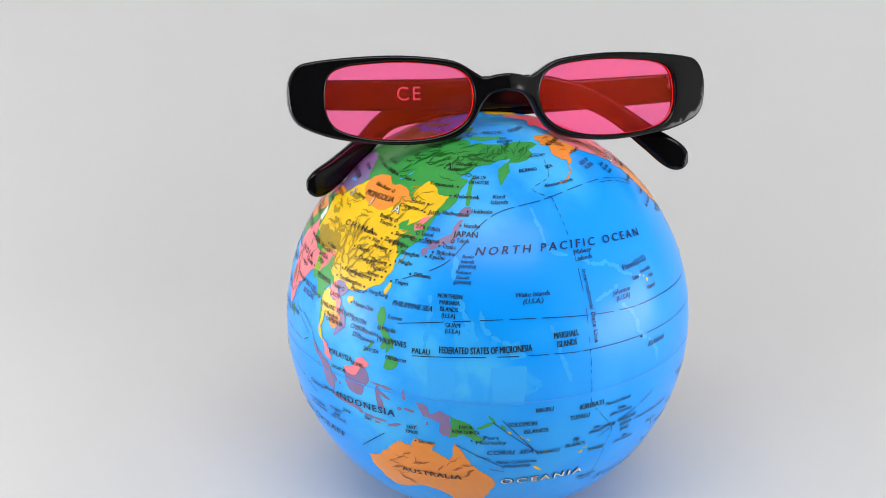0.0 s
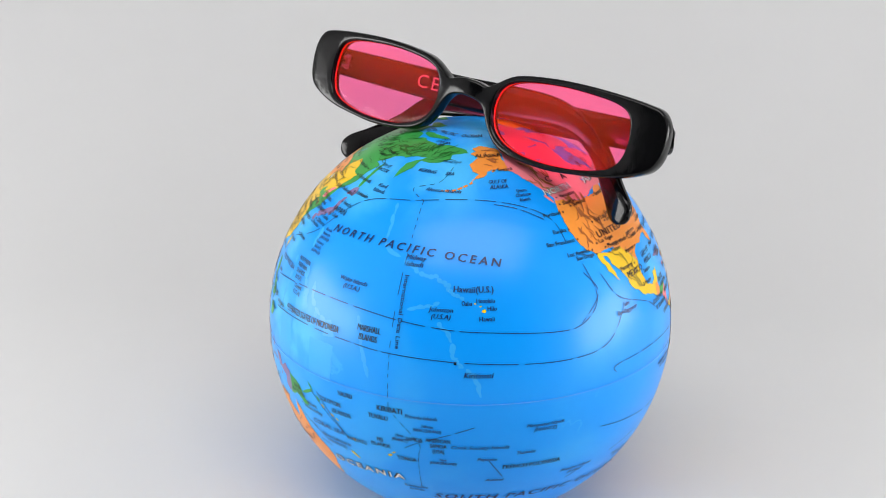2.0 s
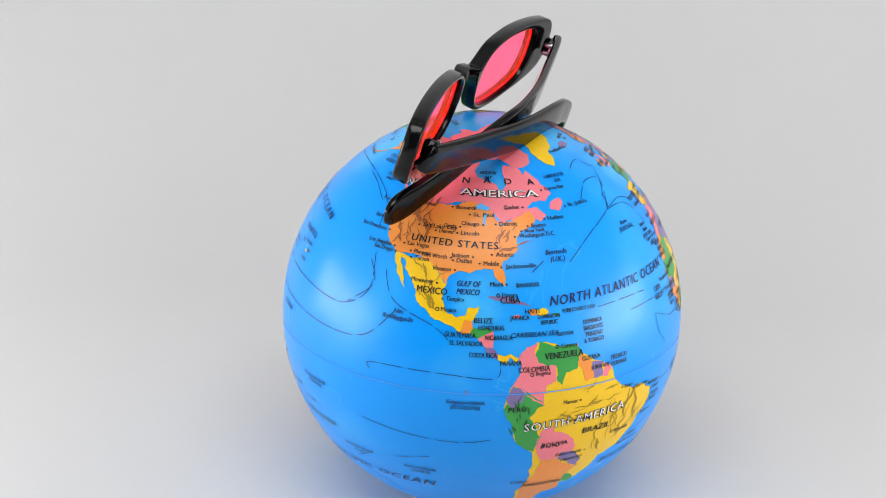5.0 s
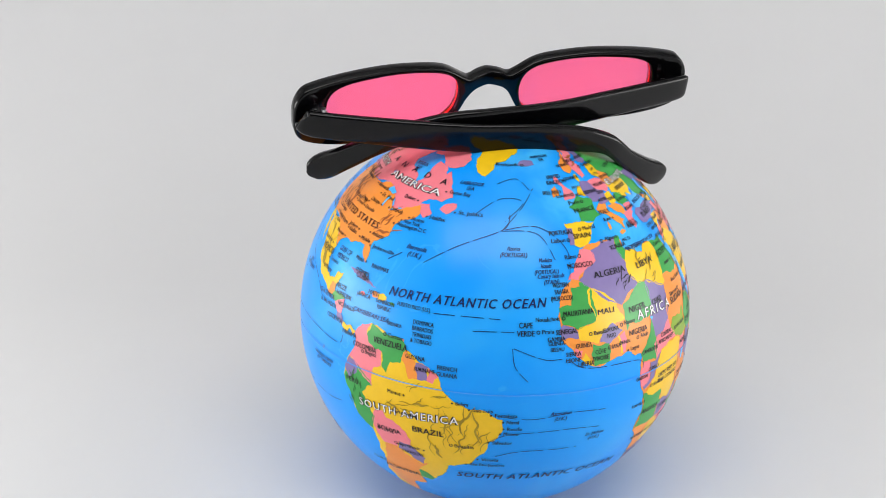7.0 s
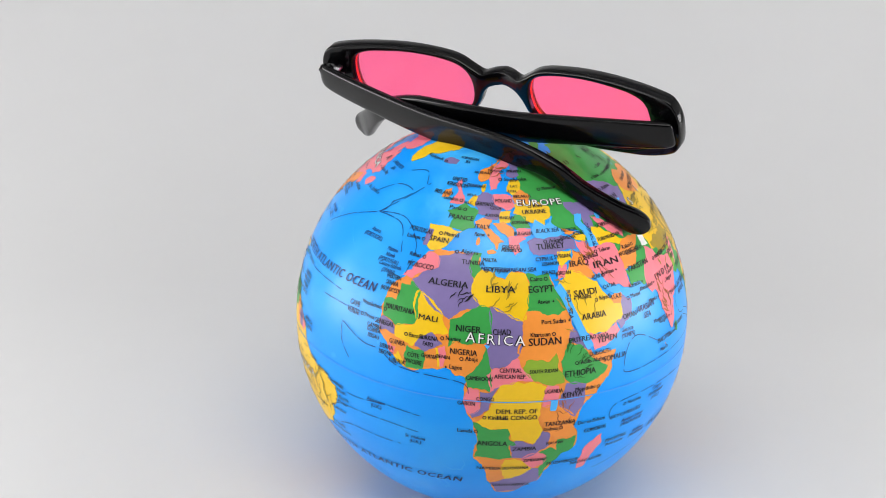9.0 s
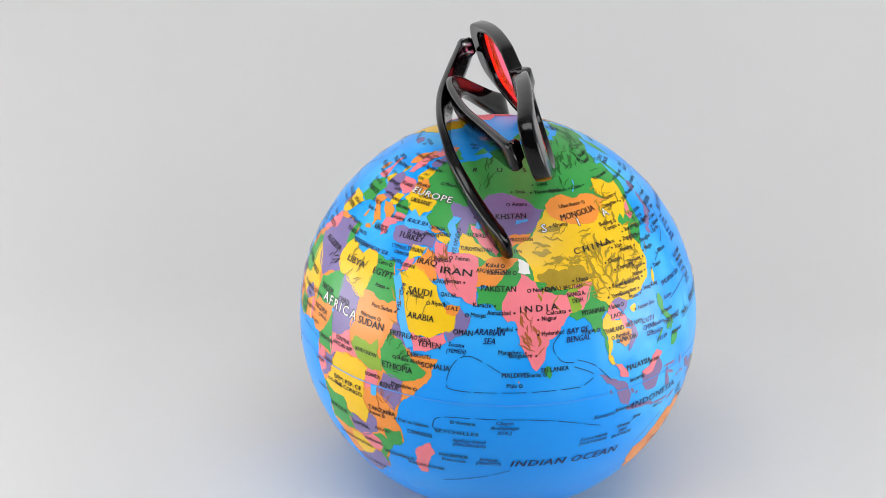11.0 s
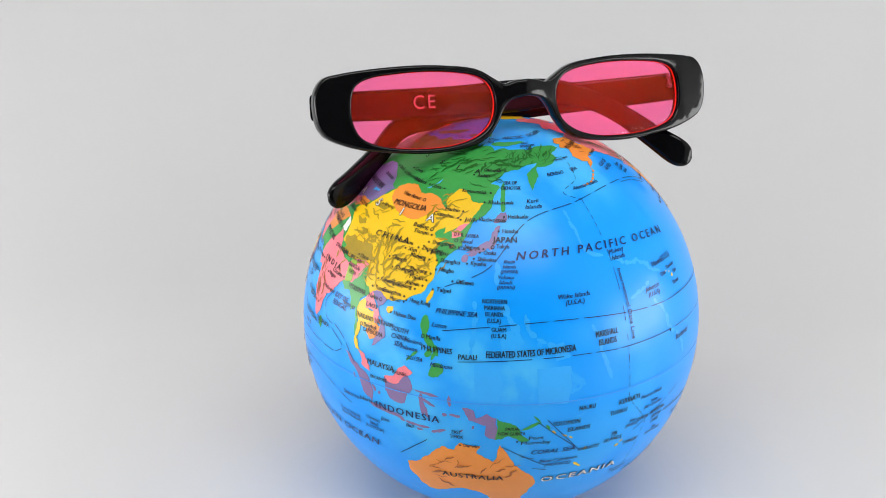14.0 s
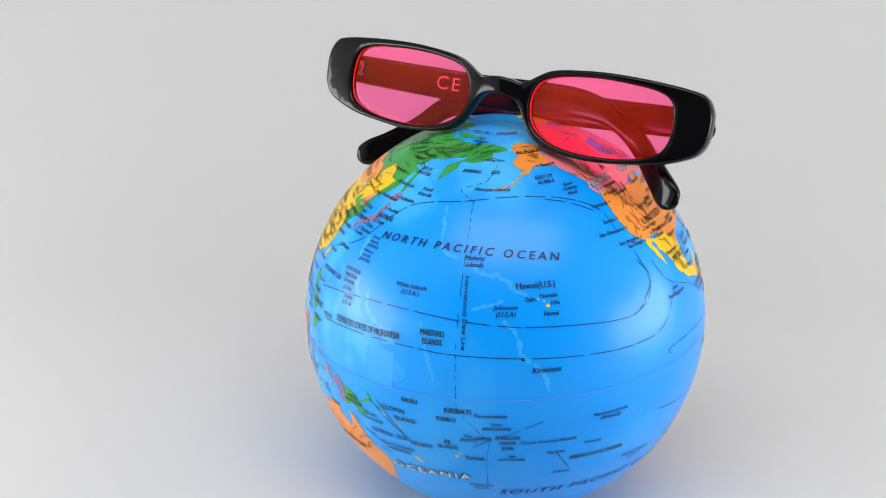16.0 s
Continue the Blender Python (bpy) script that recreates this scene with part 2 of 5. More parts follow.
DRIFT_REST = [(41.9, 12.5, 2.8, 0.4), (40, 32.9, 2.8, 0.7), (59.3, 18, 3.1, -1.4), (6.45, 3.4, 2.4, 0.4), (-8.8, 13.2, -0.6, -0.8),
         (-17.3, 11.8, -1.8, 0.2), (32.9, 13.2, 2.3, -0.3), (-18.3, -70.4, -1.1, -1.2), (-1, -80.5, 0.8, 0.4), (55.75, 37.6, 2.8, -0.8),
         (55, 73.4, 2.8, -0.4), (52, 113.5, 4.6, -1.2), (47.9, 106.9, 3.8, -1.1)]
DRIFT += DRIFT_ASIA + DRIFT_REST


def ball_point(lat, lon, r=R):
    a, o = math.radians(lat), math.radians(lon)
    return np.array((r * math.cos(a) * math.cos(o), r * math.cos(a) * math.sin(o), r * math.sin(a)))


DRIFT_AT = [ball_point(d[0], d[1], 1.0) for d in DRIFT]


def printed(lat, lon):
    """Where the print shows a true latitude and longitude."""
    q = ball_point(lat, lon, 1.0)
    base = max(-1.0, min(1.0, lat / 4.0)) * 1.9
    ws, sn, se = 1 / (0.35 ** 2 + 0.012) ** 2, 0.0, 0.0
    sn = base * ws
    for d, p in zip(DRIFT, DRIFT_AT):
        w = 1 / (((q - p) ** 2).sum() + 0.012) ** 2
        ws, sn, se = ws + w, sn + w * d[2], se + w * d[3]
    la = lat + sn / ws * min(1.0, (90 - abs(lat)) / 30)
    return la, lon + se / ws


def ragged(ring, rough, fine=0.9):
    """The ring with its long edges broken up like a coast; the same edge always breaks the same way."""
    out = []
    for p, q in zip(ring, ring[1:] + ring[:1]):
        flip = p > q
        a, b = (q, p) if flip else (p, q)
        rnd = random.Random("%.2f %.2f %.2f %.2f" % (*a, *b))
        pts = [a, b]
        while True:
            stretch = math.cos(math.radians((pts[0][0] + pts[-1][0]) / 2))
            longest = max(math.hypot(v[0] - w[0], (v[1] - w[1]) * stretch) for v, w in zip(pts, pts[1:]))
            if longest < fine:
                break
            nxt = [pts[0]]
            for v, w in zip(pts, pts[1:]):
                dla, dlo = w[0] - v[0], w[1] - v[1]
                k = rnd.uniform(-rough, rough)
                nxt += [((v[0] + w[0]) / 2 + k * dlo * stretch, (v[1] + w[1]) / 2 - k * dla / max(stretch, 0.2)), w]
            pts = nxt
        if flip:
            pts.reverse()
        out += pts[:-1]
    return out


def patch(name, colour, ring, layer=1, rough=0.13, true=True, label=""):
    """A printed area on the ball, bounded by (latitude, longitude) points."""
    ring = ragged([(float(a), float(b)) for a, b in ring], rough)
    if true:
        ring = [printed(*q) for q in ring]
    pts = np.array([ball_point(a, b, 1.0) for a, b in ring])
    c = pts.mean(0)
    c /= np.linalg.norm(c)
    e = np.cross((0, 0, 1), c)
    e /= np.linalg.norm(e)
    n = np.cross(c, e)
    ang = np.arccos(np.clip(pts @ c, -1, 1))
    side = np.stack([pts @ e, pts @ n], 1)
    flat = side / np.maximum(np.linalg.norm(side, axis=1), 1e-9)[:, None] * np.degrees(ang)[:, None]
    v, f = fill([flat], 2.4)
    rad = np.radians(np.linalg.norm(v, axis=1))
    k = np.where(rad > 1e-9, np.sin(rad) / np.maximum(np.radians(1) * np.degrees(rad), 1e-9), 1.0)[:, None]
    w = np.radians(v)
    r = R + 0.00004 + 0.000045 * layer
    xyz = r * (np.cos(rad)[:, None] * c + k * (w[:, :1] * e + w[:, 1:] * n))
    f = [t if np.dot(np.cross(xyz[t[1]] - xyz[t[0]], xyz[t[2]] - xyz[t[0]]), xyz[t[0]]) > 0 else t[::-1] for t in f]
    return mesh_object(name, xyz, f, INK[colour], globe, label=label)


def country(colour, ring, layer=2, rough=0.13):
    return patch("country", colour, ring, layer, rough, label=f"printed {colour} country")


def island(colour, lat, lon, length, width, turn=0, layer=1):
    """A small island: a ragged oval, length along its turn (degrees from east)."""
    rnd = random.Random(f"{lat} {lon}")
    ring = []
    for i in range(9):
        a = i * math.tau / 9
        k = rnd.uniform(0.75, 1.2)
        x, y = length / 2 * math.cos(a) * k, width / 2 * math.sin(a) * k
        c, s = math.cos(math.radians(turn)), math.sin(math.radians(turn))
        ring.append((lat + x * s + y * c, lon + (x * c - y * s) / math.cos(math.radians(lat))))
    return patch("island", colour, ring, layer, 0.12, label=f"printed {colour} island")


def ribbon(points, width, colour, name, layer=4, dash=None, taper=False, label=""):
    """A printed line through (latitude, longitude) points, if dashed with (on, off) degrees."""
    pts = curve_through([ball_point(a, b, 1.0) for a, b in points], 14)
    pts = [p / np.linalg.norm(p) for p in pts]
    r = R + 0.00004 + 0.000045 * layer
    verts, faces, run = [], [], 0.0
    half = math.radians(width) / 2
    n = len(pts)
    for i in range(n):
        t = pts[min(i + 1, n - 1)] - pts[max(i - 1, 0)]
        s = np.cross(pts[i], t)
        s /= max(np.linalg.norm(s), 1e-9)
        h = half * (math.sin(math.pi * (0.06 + 0.88 * i / (n - 1))) if taper else 1.0)
        verts += [r * (pts[i] - s * h), r * (pts[i] + s * h)]
        if i:
            run += math.degrees(np.linalg.norm(pts[i] - pts[i - 1]))
            on = dash is None or run % (dash[0] + dash[1]) < dash[0]
            if on:
                faces.append((2 * i - 2, 2 * i, 2 * i + 1, 2 * i - 1))
    if dash:
        runs = []
        for f in faces:
            if runs and runs[-1][-1][1] == f[0]:
                runs[-1].append(f)
            else:
                runs.append([f])
        for run_faces in runs:
            first, last = run_faces[0][0], run_faces[-1][2]
            mesh_object(name, verts[first:last + 1], [tuple(q - first for q in f)[::-1] for f in run_faces], INK[colour], globe, label=label)
        return None
    return mesh_object(name, verts, [f[::-1] for f in faces], INK[colour], globe, label=label)


LABELS = []


def words(text, lat, lon, cap=1.5, colour="black", width=0, slant=0.0, slope=0.0, true=True, dot=None, outline=False, gap=1.0, bend=0.0, upright=False):
    """Printed lettering centred at a place; cap: height of the capitals in degrees; width: degrees of arc it fills."""
    if true:
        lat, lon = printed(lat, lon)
    LABELS.append((text, lat, lon, cap, colour, width, slant, slope, dot, outline, gap, bend, upright))


def letter():
    """Turns all noted lettering into meshes that lie on the ball."""
    made = []
    for item in LABELS:
        text, lat, lon, cap, colour, width, slant, slope, dot, outline, gap, bend, upright = item
        for under in ((True, False) if outline else (False,)):
            data = bpy.data.curves.new("text", "FONT")
            data.body, data.align_x, data.size, data.shear = text, "CENTER", cap / 0.7, slant
            data.resolution_u, data.space_character, data.space_line = 2, gap, 1.0
            data.offset = (0.16 if under else 0.0) if outline else 0.0
            ob = new("text", data)
            made.append((ob, item, under))
    dg = bpy.context.evaluated_depsgraph_get()
    dg.update()
    for ob, item, under in made:
        text, lat, lon, cap, colour, width, slant, slope, dot, outline, gap, bend, upright = item
        me = bpy.data.meshes.new_from_object(ob.evaluated_get(dg))
        n = len(me.vertices)
        co = np.zeros(n * 3)
        me.vertices.foreach_get("co", co)
        co = co.reshape(-1, 3)
        lo, hi = co[:, :2].min(0), co[:, :2].max(0)
        x, y = co[:, 0] - (lo[0] + hi[0]) / 2, co[:, 1] - (lo[1] + hi[1]) / 2
        if width:
            x = x * (width / (hi[0] - lo[0]))
        if upright:
            x, y = y, -x
        la = lat + y + slope * x + bend * x * x
        lg = lon + x / math.cos(math.radians(lat))
        faces = [tuple(p.vertices) for p in me.polygons]
        verts, joined = [], []
        bold = 0.0 if outline else min(0.03 * cap, 0.065)
        for k, shift in enumerate((-bold, bold) if bold else (0.0,)):
            r = R + (0.00028 if under else 0.00033) + 0.000015 * k
            a, o = np.radians(la), np.radians(lg + shift / math.cos(math.radians(lat)))
            joined += [tuple(q + len(verts) for q in f) for f in faces]
            verts += list(np.stack([r * np.cos(a) * np.cos(o), r * np.cos(a) * np.sin(o), r * np.sin(a)], 1))
        bpy.data.meshes.remove(me)
        out = mesh_object("lettering", verts, joined, INK["black" if under else colour], globe, smooth=False)
        tagged(out, "black outline of lettering" if under else "printed lettering")
        bpy.data.objects.remove(ob)


def town(text, lat, lon, side=1, cap=1.15, ring=False, colour="black"):
    """A town's name beside its dot; side 1: the name lies east of it, -1: west."""
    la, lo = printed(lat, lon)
    reach = 0.6 * cap * len(text) * 0.5 + 0.9
    words(text, la + 0.1, lo + side * reach / math.cos(math.radians(la)), cap, colour, width=0.6 * cap * len(text) * 0.95, true=False)
    n = 10
    k = 1 / math.cos(math.radians(la))
    if ring:
        pts = [(la + 0.42 * math.sin(i * math.tau / n), lo + 0.42 * k * math.cos(i * math.tau / n)) for i in range(n + 1)]
        ribbon(pts, 0.22, "black", "town_ring")
    else:
        r = R + 0.0003
        mesh_object("town_dot", [ball_point(la + 0.28 * math.sin(i * math.tau / n), lo + 0.28 * k * math.cos(i * math.tau / n), r) for i in range(n)],
                    [tuple(range(n))], INK["black"], globe)


# ---- the printed map: land by latitude and longitude ----
# the Americas
country("pink", [(69, -141), (70, -128), (69, -115), (68, -108), (68, -96), (72, -95), (67, -86), (63, -91), (59, -94), (57, -92), (55, -82), (51.5, -80), (55, -77), (58.5, -78), (62, -77),
                 (61.5, -70), (58.5, -66), (60, -64.5), (55, -59), (52, -56), (50, -60), (50, -66), (46.5, -71), (48.5, -65), (46, -62), (44, -65), (45, -67), (42, -82), (49, -95), (49, -123), (54, -130), (59, -138), (60, -141)], 1)
country("orange", [(71, -156), (70, -145), (69.7, -141), (60.3, -141), (59.5, -139), (60.8, -147), (59.5, -151), (61, -150), (58, -155), (55, -162), (58.5, -158), (59, -162), (61, -166), (64, -161), (65.5, -168), (67, -163), (69, -166)], 2)
ribbon([printed(55.5, -161), printed(54, -165), printed(52.5, -170), printed(52, -176)], 0.6, "orange", "island", 2, dash=(1.1, 0.6), label="chain of printed orange islands")
country("orange", [(49, -123.5), (49, -95), (48, -89), (46.5, -84.5), (43, -82), (42.5, -79), (45, -75), (47.3, -69), (45, -67), (42, -70.5), (40.5, -74), (37, -76), (35, -76), (32, -81),
                   (28, -80.5), (25.2, -80.6), (27, -82.6), (30, -84), (30, -89), (29.3, -91), (29.7, -94), (28, -97), (26, -97.3), (29.5, -101.5), (31.5, -106.5), (32.5, -115), (32.5, -117.2), (34.4, -120.5), (38, -123), (43, -124.4), (47, -124.2)], 2)
country("yellow", [(32.6, -117), (32.4, -114.8), (31.4, -110.5), (31.7, -106.4), (29.5, -101.6), (26, -97.2), (22, -97.8), (19, -96), (18.3, -93), (19, -90.7), (21, -90), (21.5, -87), (18.3, -88), (16.1, -90.5), (14.6, -92.2),
                   (16, -95), (17, -101), (20, -105.5), (23, -106.5), (27, -110), (31, -113), (31.5, -114.6), (29, -113), (25, -110.8), (22.9, -110), (25, -112), (28, -114.5)], 2)
country("orange", [(17.8, -91), (17.8, -89), (15.8, -88.5), (14.3, -89.6), (14.2, -91.8), (16, -91.5)], 3, 0.08)
country("green", [(15.9, -88.5), (15.9, -84.5), (15, -83.3), (13.2, -87.3), (14.3, -89.4)], 3, 0.08)
country("pink", [(15, -83.2), (11, -83.7), (11.1, -85.7), (13, -87.4), (14, -86)], 3, 0.08)
country("purple", [(11, -83.7), (9.5, -82.6), (8.2, -82.9), (10, -85.7), (11.1, -85.6)], 3, 0.08)
country("yellow", [(9.5, -82.6), (9, -81), (9.6, -79.5), (8.6, -77.4), (7.4, -78), (8.8, -79.6), (7.4, -80.5), (8.2, -82.8)], 3, 0.08)
country("yellow", [(60, -44), (65, -40), (70, -23), (77, -19), (82, -22), (83, -35), (80, -65), (77, -70), (75, -58), (70, -54), (66, -53.5), (61, -48)], 1)
for q in ((66, -70, 14, 8, 130), (71, -80, 10, 5, 120), (72, -110, 12, 8, 0), (73, -97, 5, 4, 60), (76, -95, 8, 4, 0), (79, -82, 9, 7, 70), (76, -116, 7, 3, 0), (48.8, -56, 5, 3.2, 40), (65, -84, 4, 3, 30), (75, -84, 8, 3, 0), (49.6, -126, 3.6, 1, 130)):
    island("pink", *q)
for c, *q in (("purple", 22, -79.5, 11, 1.2, -14), ("orange", 18.9, -72.8, 2.4, 1.8), ("yellow", 18.8, -70.3, 3.2, 2, -8), ("pink", 18.1, -77.3, 2, 0.8), ("green", 18.2, -66.4, 1.6, 0.7), ("pink", 10.4, -61.3, 0.8, 0.8),
              ("purple", 64.8, -18.5, 5.6, 2.8), ("mauve", -0.6, -91, 1.4, 0.5, 80)):
    island(c, *q)
country("yellow", [(12, -72), (11, -75), (8.6, -77.3), (4, -77.4), (1, -79.5), (-2.5, -80.8), (-5, -81.2), (-9, -78.8), (-14, -76.2), (-18, -70.8), (-25, -70.4), (-37, -73.5), (-46, -75), (-53, -73), (-55, -68), (-52, -68.5), (-47, -66),
                   (-42, -64), (-39, -62), (-38, -57.6), (-34.5, -58), (-34.8, -55), (-32, -52), (-28.6, -48.8), (-25, -48), (-23, -42), (-18, -39.5), (-13, -38.5), (-8, -34.9), (-5, -35.3), (-3, -39), (-2.5, -44), (-1, -48), (0.5, -50), (4.3, -51.6), (6, -55), (8.3, -60), (10.6, -62), (10.5, -66), (12, -70)], 1)
country("pink", [(12, -72), (11, -75), (8.6, -77.3), (4, -77.4), (1.5, -79), (0, -76.5), (-4.2, -70), (1, -69.8), (2, -67.5), (6, -67.5), (7, -72), (9, -73)], 2)
country("green", [(12, -71.5), (9, -73), (7, -72), (6, -67.5), (2, -67), (1, -65.5), (4, -64.5), (4.5, -61.5), (6, -61.3), (8.5, -60), (10.7, -62), (10.5, -66), (11.5, -69.5)], 2)
country("orange", [(8.4, -60), (6, -57.3), (2, -56.8), (1.4, -59), (4, -60), (5.5, -61.2)], 2)
country("purple", [(6, -57.3), (6, -54), (2.4, -54.5), (2, -56.8)], 2)
country("pink", [(5.8, -54), (4.3, -51.7), (2.2, -53), (2.4, -54.5)], 2)
country("purple", [(1.4, -79), (0, -75.5), (-2.5, -76), (-5, -79), (-3.4, -80.3), (-2.3, -80.8)], 2)
country("green", [(-3.4, -80.4), (-5, -79), (-2.5, -76), (-0.2, -75.3), (-4, -70), (-7.3, -73.8), (-11, -70.5), (-13, -69), (-18, -70.4), (-14.5, -75.9), (-9, -78.8), (-5, -81.2)], 2)
country("pink", [(-10, -66), (-12, -65), (-13.5, -61), (-17.8, -58), (-20, -58.3), (-19.5, -62), (-22, -63), (-22, -67.5), (-17.5, -69.5), (-11, -69.2)], 2)
country("purple", [(-19.5, -62), (-20, -58.2), (-22.2, -56), (-24, -54.5), (-27, -55.5), (-25.3, -58), (-22.3, -62.5)], 2)
country("orange", [(-22, -67), (-22, -63), (-25.3, -58), (-27, -56), (-26, -54), (-30.5, -57.8), (-34, -58.4), (-38, -57.6), (-39, -62), (-42, -64), (-47, -66), (-52, -68.5), (-50, -72.5), (-40, -71.5), (-31, -70.2), (-26, -68.5)], 2)
country("green", [(-30.2, -57.6), (-31, -55.5), (-34, -53.5), (-34.9, -55), (-34.2, -58.3)], 2)
# Africa
country("orange", [(35.8, -6), (36.8, 3), (37, 10), (33, 11), (30.5, 19), (32.5, 22), (31, 30), (31, 32.5), (27, 34), (22, 37), (18, 38), (13, 43), (11.5, 44), (12, 51), (5, 48.5), (-2, 41), (-7, 39.3), (-15, 40.6), (-20, 35), (-25, 33), (-29, 32), (-34, 26), (-34.5, 19.5),
                   (-29, 17), (-18, 12), (-12, 13.5), (-6, 12.3), (-1, 9), (4, 9.5), (6, 4), (5, -2), (4.5, -8), (8, -13), (12, -16.5), (15, -17.3), (21, -17), (26, -14.5), (30, -9.8)], 1)
country("pink", [(35.8, -6), (35, -2.2), (32, -1.3), (30, -6), (27.7, -8.7), (27.7, -13), (30, -9.7), (33.5, -7.7)], 2)
country("green", [(27.3, -8.7), (25, -5), (16.5, -5.5), (15.5, -9.5), (14.8, -12), (16.5, -16.3), (21, -17), (21.3, -13), (26, -12), (26, -8.7)], 2)
country("yellow", [(25, -6), (25, -4.8), (20, 2.5), (15.5, 4), (14.8, 0.5), (12, -4.5), (10.3, -6), (12, -11.5), (15, -11.5), (15.5, -9.5), (16.3, -5.5)], 2)
country("purple", [(35.1, -2.2), (36.8, 3), (37, 8.5), (34, 7.7), (30, 9.5), (26, 9.5), (23.5, 12), (19, 4), (20, 2), (25, -4.8), (27.5, -8.7), (30, -6), (32, -1.3)], 2)
country("green", [(37, 8.6), (37, 11), (34.3, 10.2), (33, 11.5), (30.3, 9.6), (34, 7.7)], 2)
country("yellow", [(33, 11.5), (32.3, 15), (30.3, 19), (32.6, 21), (31.6, 25), (20, 25), (19.6, 23.9), (23.5, 15), (23.4, 12), (26, 9.5), (30, 9.5)], 2)
country("green", [(31.6, 25), (31, 29), (31.5, 32.3), (29.7, 32.5), (27, 34), (22, 36.8), (22, 25)], 2)
country("green", [(23.5, 12), (23, 15), (16, 15.5), (13.7, 13.3), (13, 9), (13.7, 6), (11.8, 3.6), (15.3, 3.8), (19, 4.3)], 2)
country("purple", [(23.4, 15), (19.5, 23.9), (15.5, 23.9), (11, 22.8), (7.6, 16), (10, 14.5), (13.5, 14), (16.5, 15.6)], 2)
country("orange", [(22, 25), (22, 36.8), (18, 38.3), (15, 36.5), (10, 34.2), (9.7, 25), (12, 22.5), (15.6, 24), (20, 24)], 2)
country("olive", [(10, 25), (9.8, 31), (12, 33), (8.5, 33.5), (4.8, 35.5), (3.7, 31.5), (5, 27.5), (8.5, 24.3)], 3)
country("purple", [(18, 38.5), (14.7, 41), (12.7, 43), (14.3, 39), (15, 36.5), (17, 37)], 2)
country("green", [(14.5, 37), (14.3, 40), (11.5, 42.5), (8, 48), (5, 45), (4, 41.5), (4, 38), (6.5, 35), (10, 34.3)], 3)
country("purple", [(4.5, 36), (4, 41.7), (-1.5, 41.4), (-4.6, 39.3), (-1, 34.2), (1.5, 34.7)], 3)
country("pink", [(4, 31), (3.8, 34), (0.5, 34), (-1, 33.9), (-1.2, 29.8), (1, 30)], 3)
country("orange", [(-1, 30.8), (-1, 34), (-4.6, 39.2), (-10.5, 40.4), (-11.5, 35), (-8.5, 31.5), (-4.5, 29.6)], 3)
country("yellow", [(4.8, 27.5), (3.6, 30.8), (-1, 29.6), (-5, 29.2), (-8.3, 30.7), (-12.5, 29), (-11.5, 26), (-10.8, 22.3), (-7.5, 21.5), (-8, 17.5), (-5.9, 13), (-4.7, 14.5), (-2, 16.2), (4, 18.5), (5, 22.5)], 3)
country("pink", [(10.8, 22.8), (5.2, 27.2), (4.2, 19), (2.3, 16), (6, 14.6), (8, 16.5)], 3)
country("purple", [(3.6, 18.5), (-2, 16.2), (-4.8, 12), (-3.7, 11.3), (-2, 14), (2, 13.3), (2.2, 16.1)], 3)
country("pink", [(2.2, 9.9), (2.2, 13.2), (-2, 14), (-3.8, 11.2), (-0.6, 9)], 3)
country("green", [(13, 14.2), (8, 15.5), (2.2, 16), (2.2, 9.9), (4.3, 8.7), (6.5, 11)], 3)
country("orange", [(13.7, 5), (13, 9.5), (13.6, 13.3), (10, 13.2), (6.5, 11), (4.5, 8.5), (4.4, 6), (6.4, 3), (10, 3)], 2)
country("pink", [(12, 2.8), (9.5, 3.3), (6.3, 2.7), (6.2, 1.7), (11, 0.9)], 3, 0.06)
country("yellow", [(11, 0.2), (11, 0.9), (6.2, 1.7), (6.1, 1.1)], 3, 0.05)
country("green", [(10.5, -7.5), (9.8, -2.8), (5, -2.8), (4.4, -7.5), (7.5, -8.3)], 3)
country("purple", [(15, -0.5), (12.3, 2.2), (11, 0), (9.5, -2.8), (10.5, -5.4), (13.4, -3.8)], 3)
country("purple", [(16.4, -16.3), (14.7, -12.3), (12.4, -11.6), (12.5, -16.6), (14.8, -17.4)], 3)
country("pink", [(9.9, -13), (9.2, -10.8), (7, -11.5), (8.2, -13.1)], 3)
country("yellow", [(8.4, -10), (6, -8.4), (4.5, -7.6), (6.8, -11.3)], 3)
country("green", [(-5.9, 12.4), (-6, 16.5), (-8, 18), (-7.2, 21.5), (-11, 22), (-12.9, 24), (-13, 22), (-17.5, 23.3), (-17.3, 12), (-12, 13.6)], 2)
country("purple", [(-11, 24), (-13, 28.5), (-9, 28.5), (-8.5, 32.5), (-13.5, 33), (-15.5, 30.3), (-18, 26.5), (-17.5, 23), (-13, 22.2)], 2)
country("pink", [(-15.7, 30.2), (-17.5, 33), (-21, 32.5), (-22.3, 30), (-20, 27), (-18, 25.5)], 2)
country("green", [(-10.6, 40.5), (-15, 40.6), (-20, 35), (-25, 33.2), (-26.8, 32.7), (-22.4, 31.4), (-17.4, 33), (-16, 30.5), (-14.2, 33.5), (-15.5, 35.4), (-11.6, 35)], 2)
country("yellow", [(-18, 24), (-20, 27.3), (-22.3, 29.3), (-25.6, 26), (-26.8, 21.5), (-22, 20), (-18.3, 21)], 2)
country("purple", [(-22.4, 31.2), (-26.8, 32.7), (-29, 32), (-34, 26), (-34.6, 19.5), (-29, 17), (-28, 20), (-26.8, 21.4), (-25.6, 26), (-22.3, 29.4)], 2)
country("pink", [(-12, 49.3), (-15.6, 50.4), (-25, 47), (-25.4, 44.4), (-21, 43.6), (-16, 44.4)], 1)
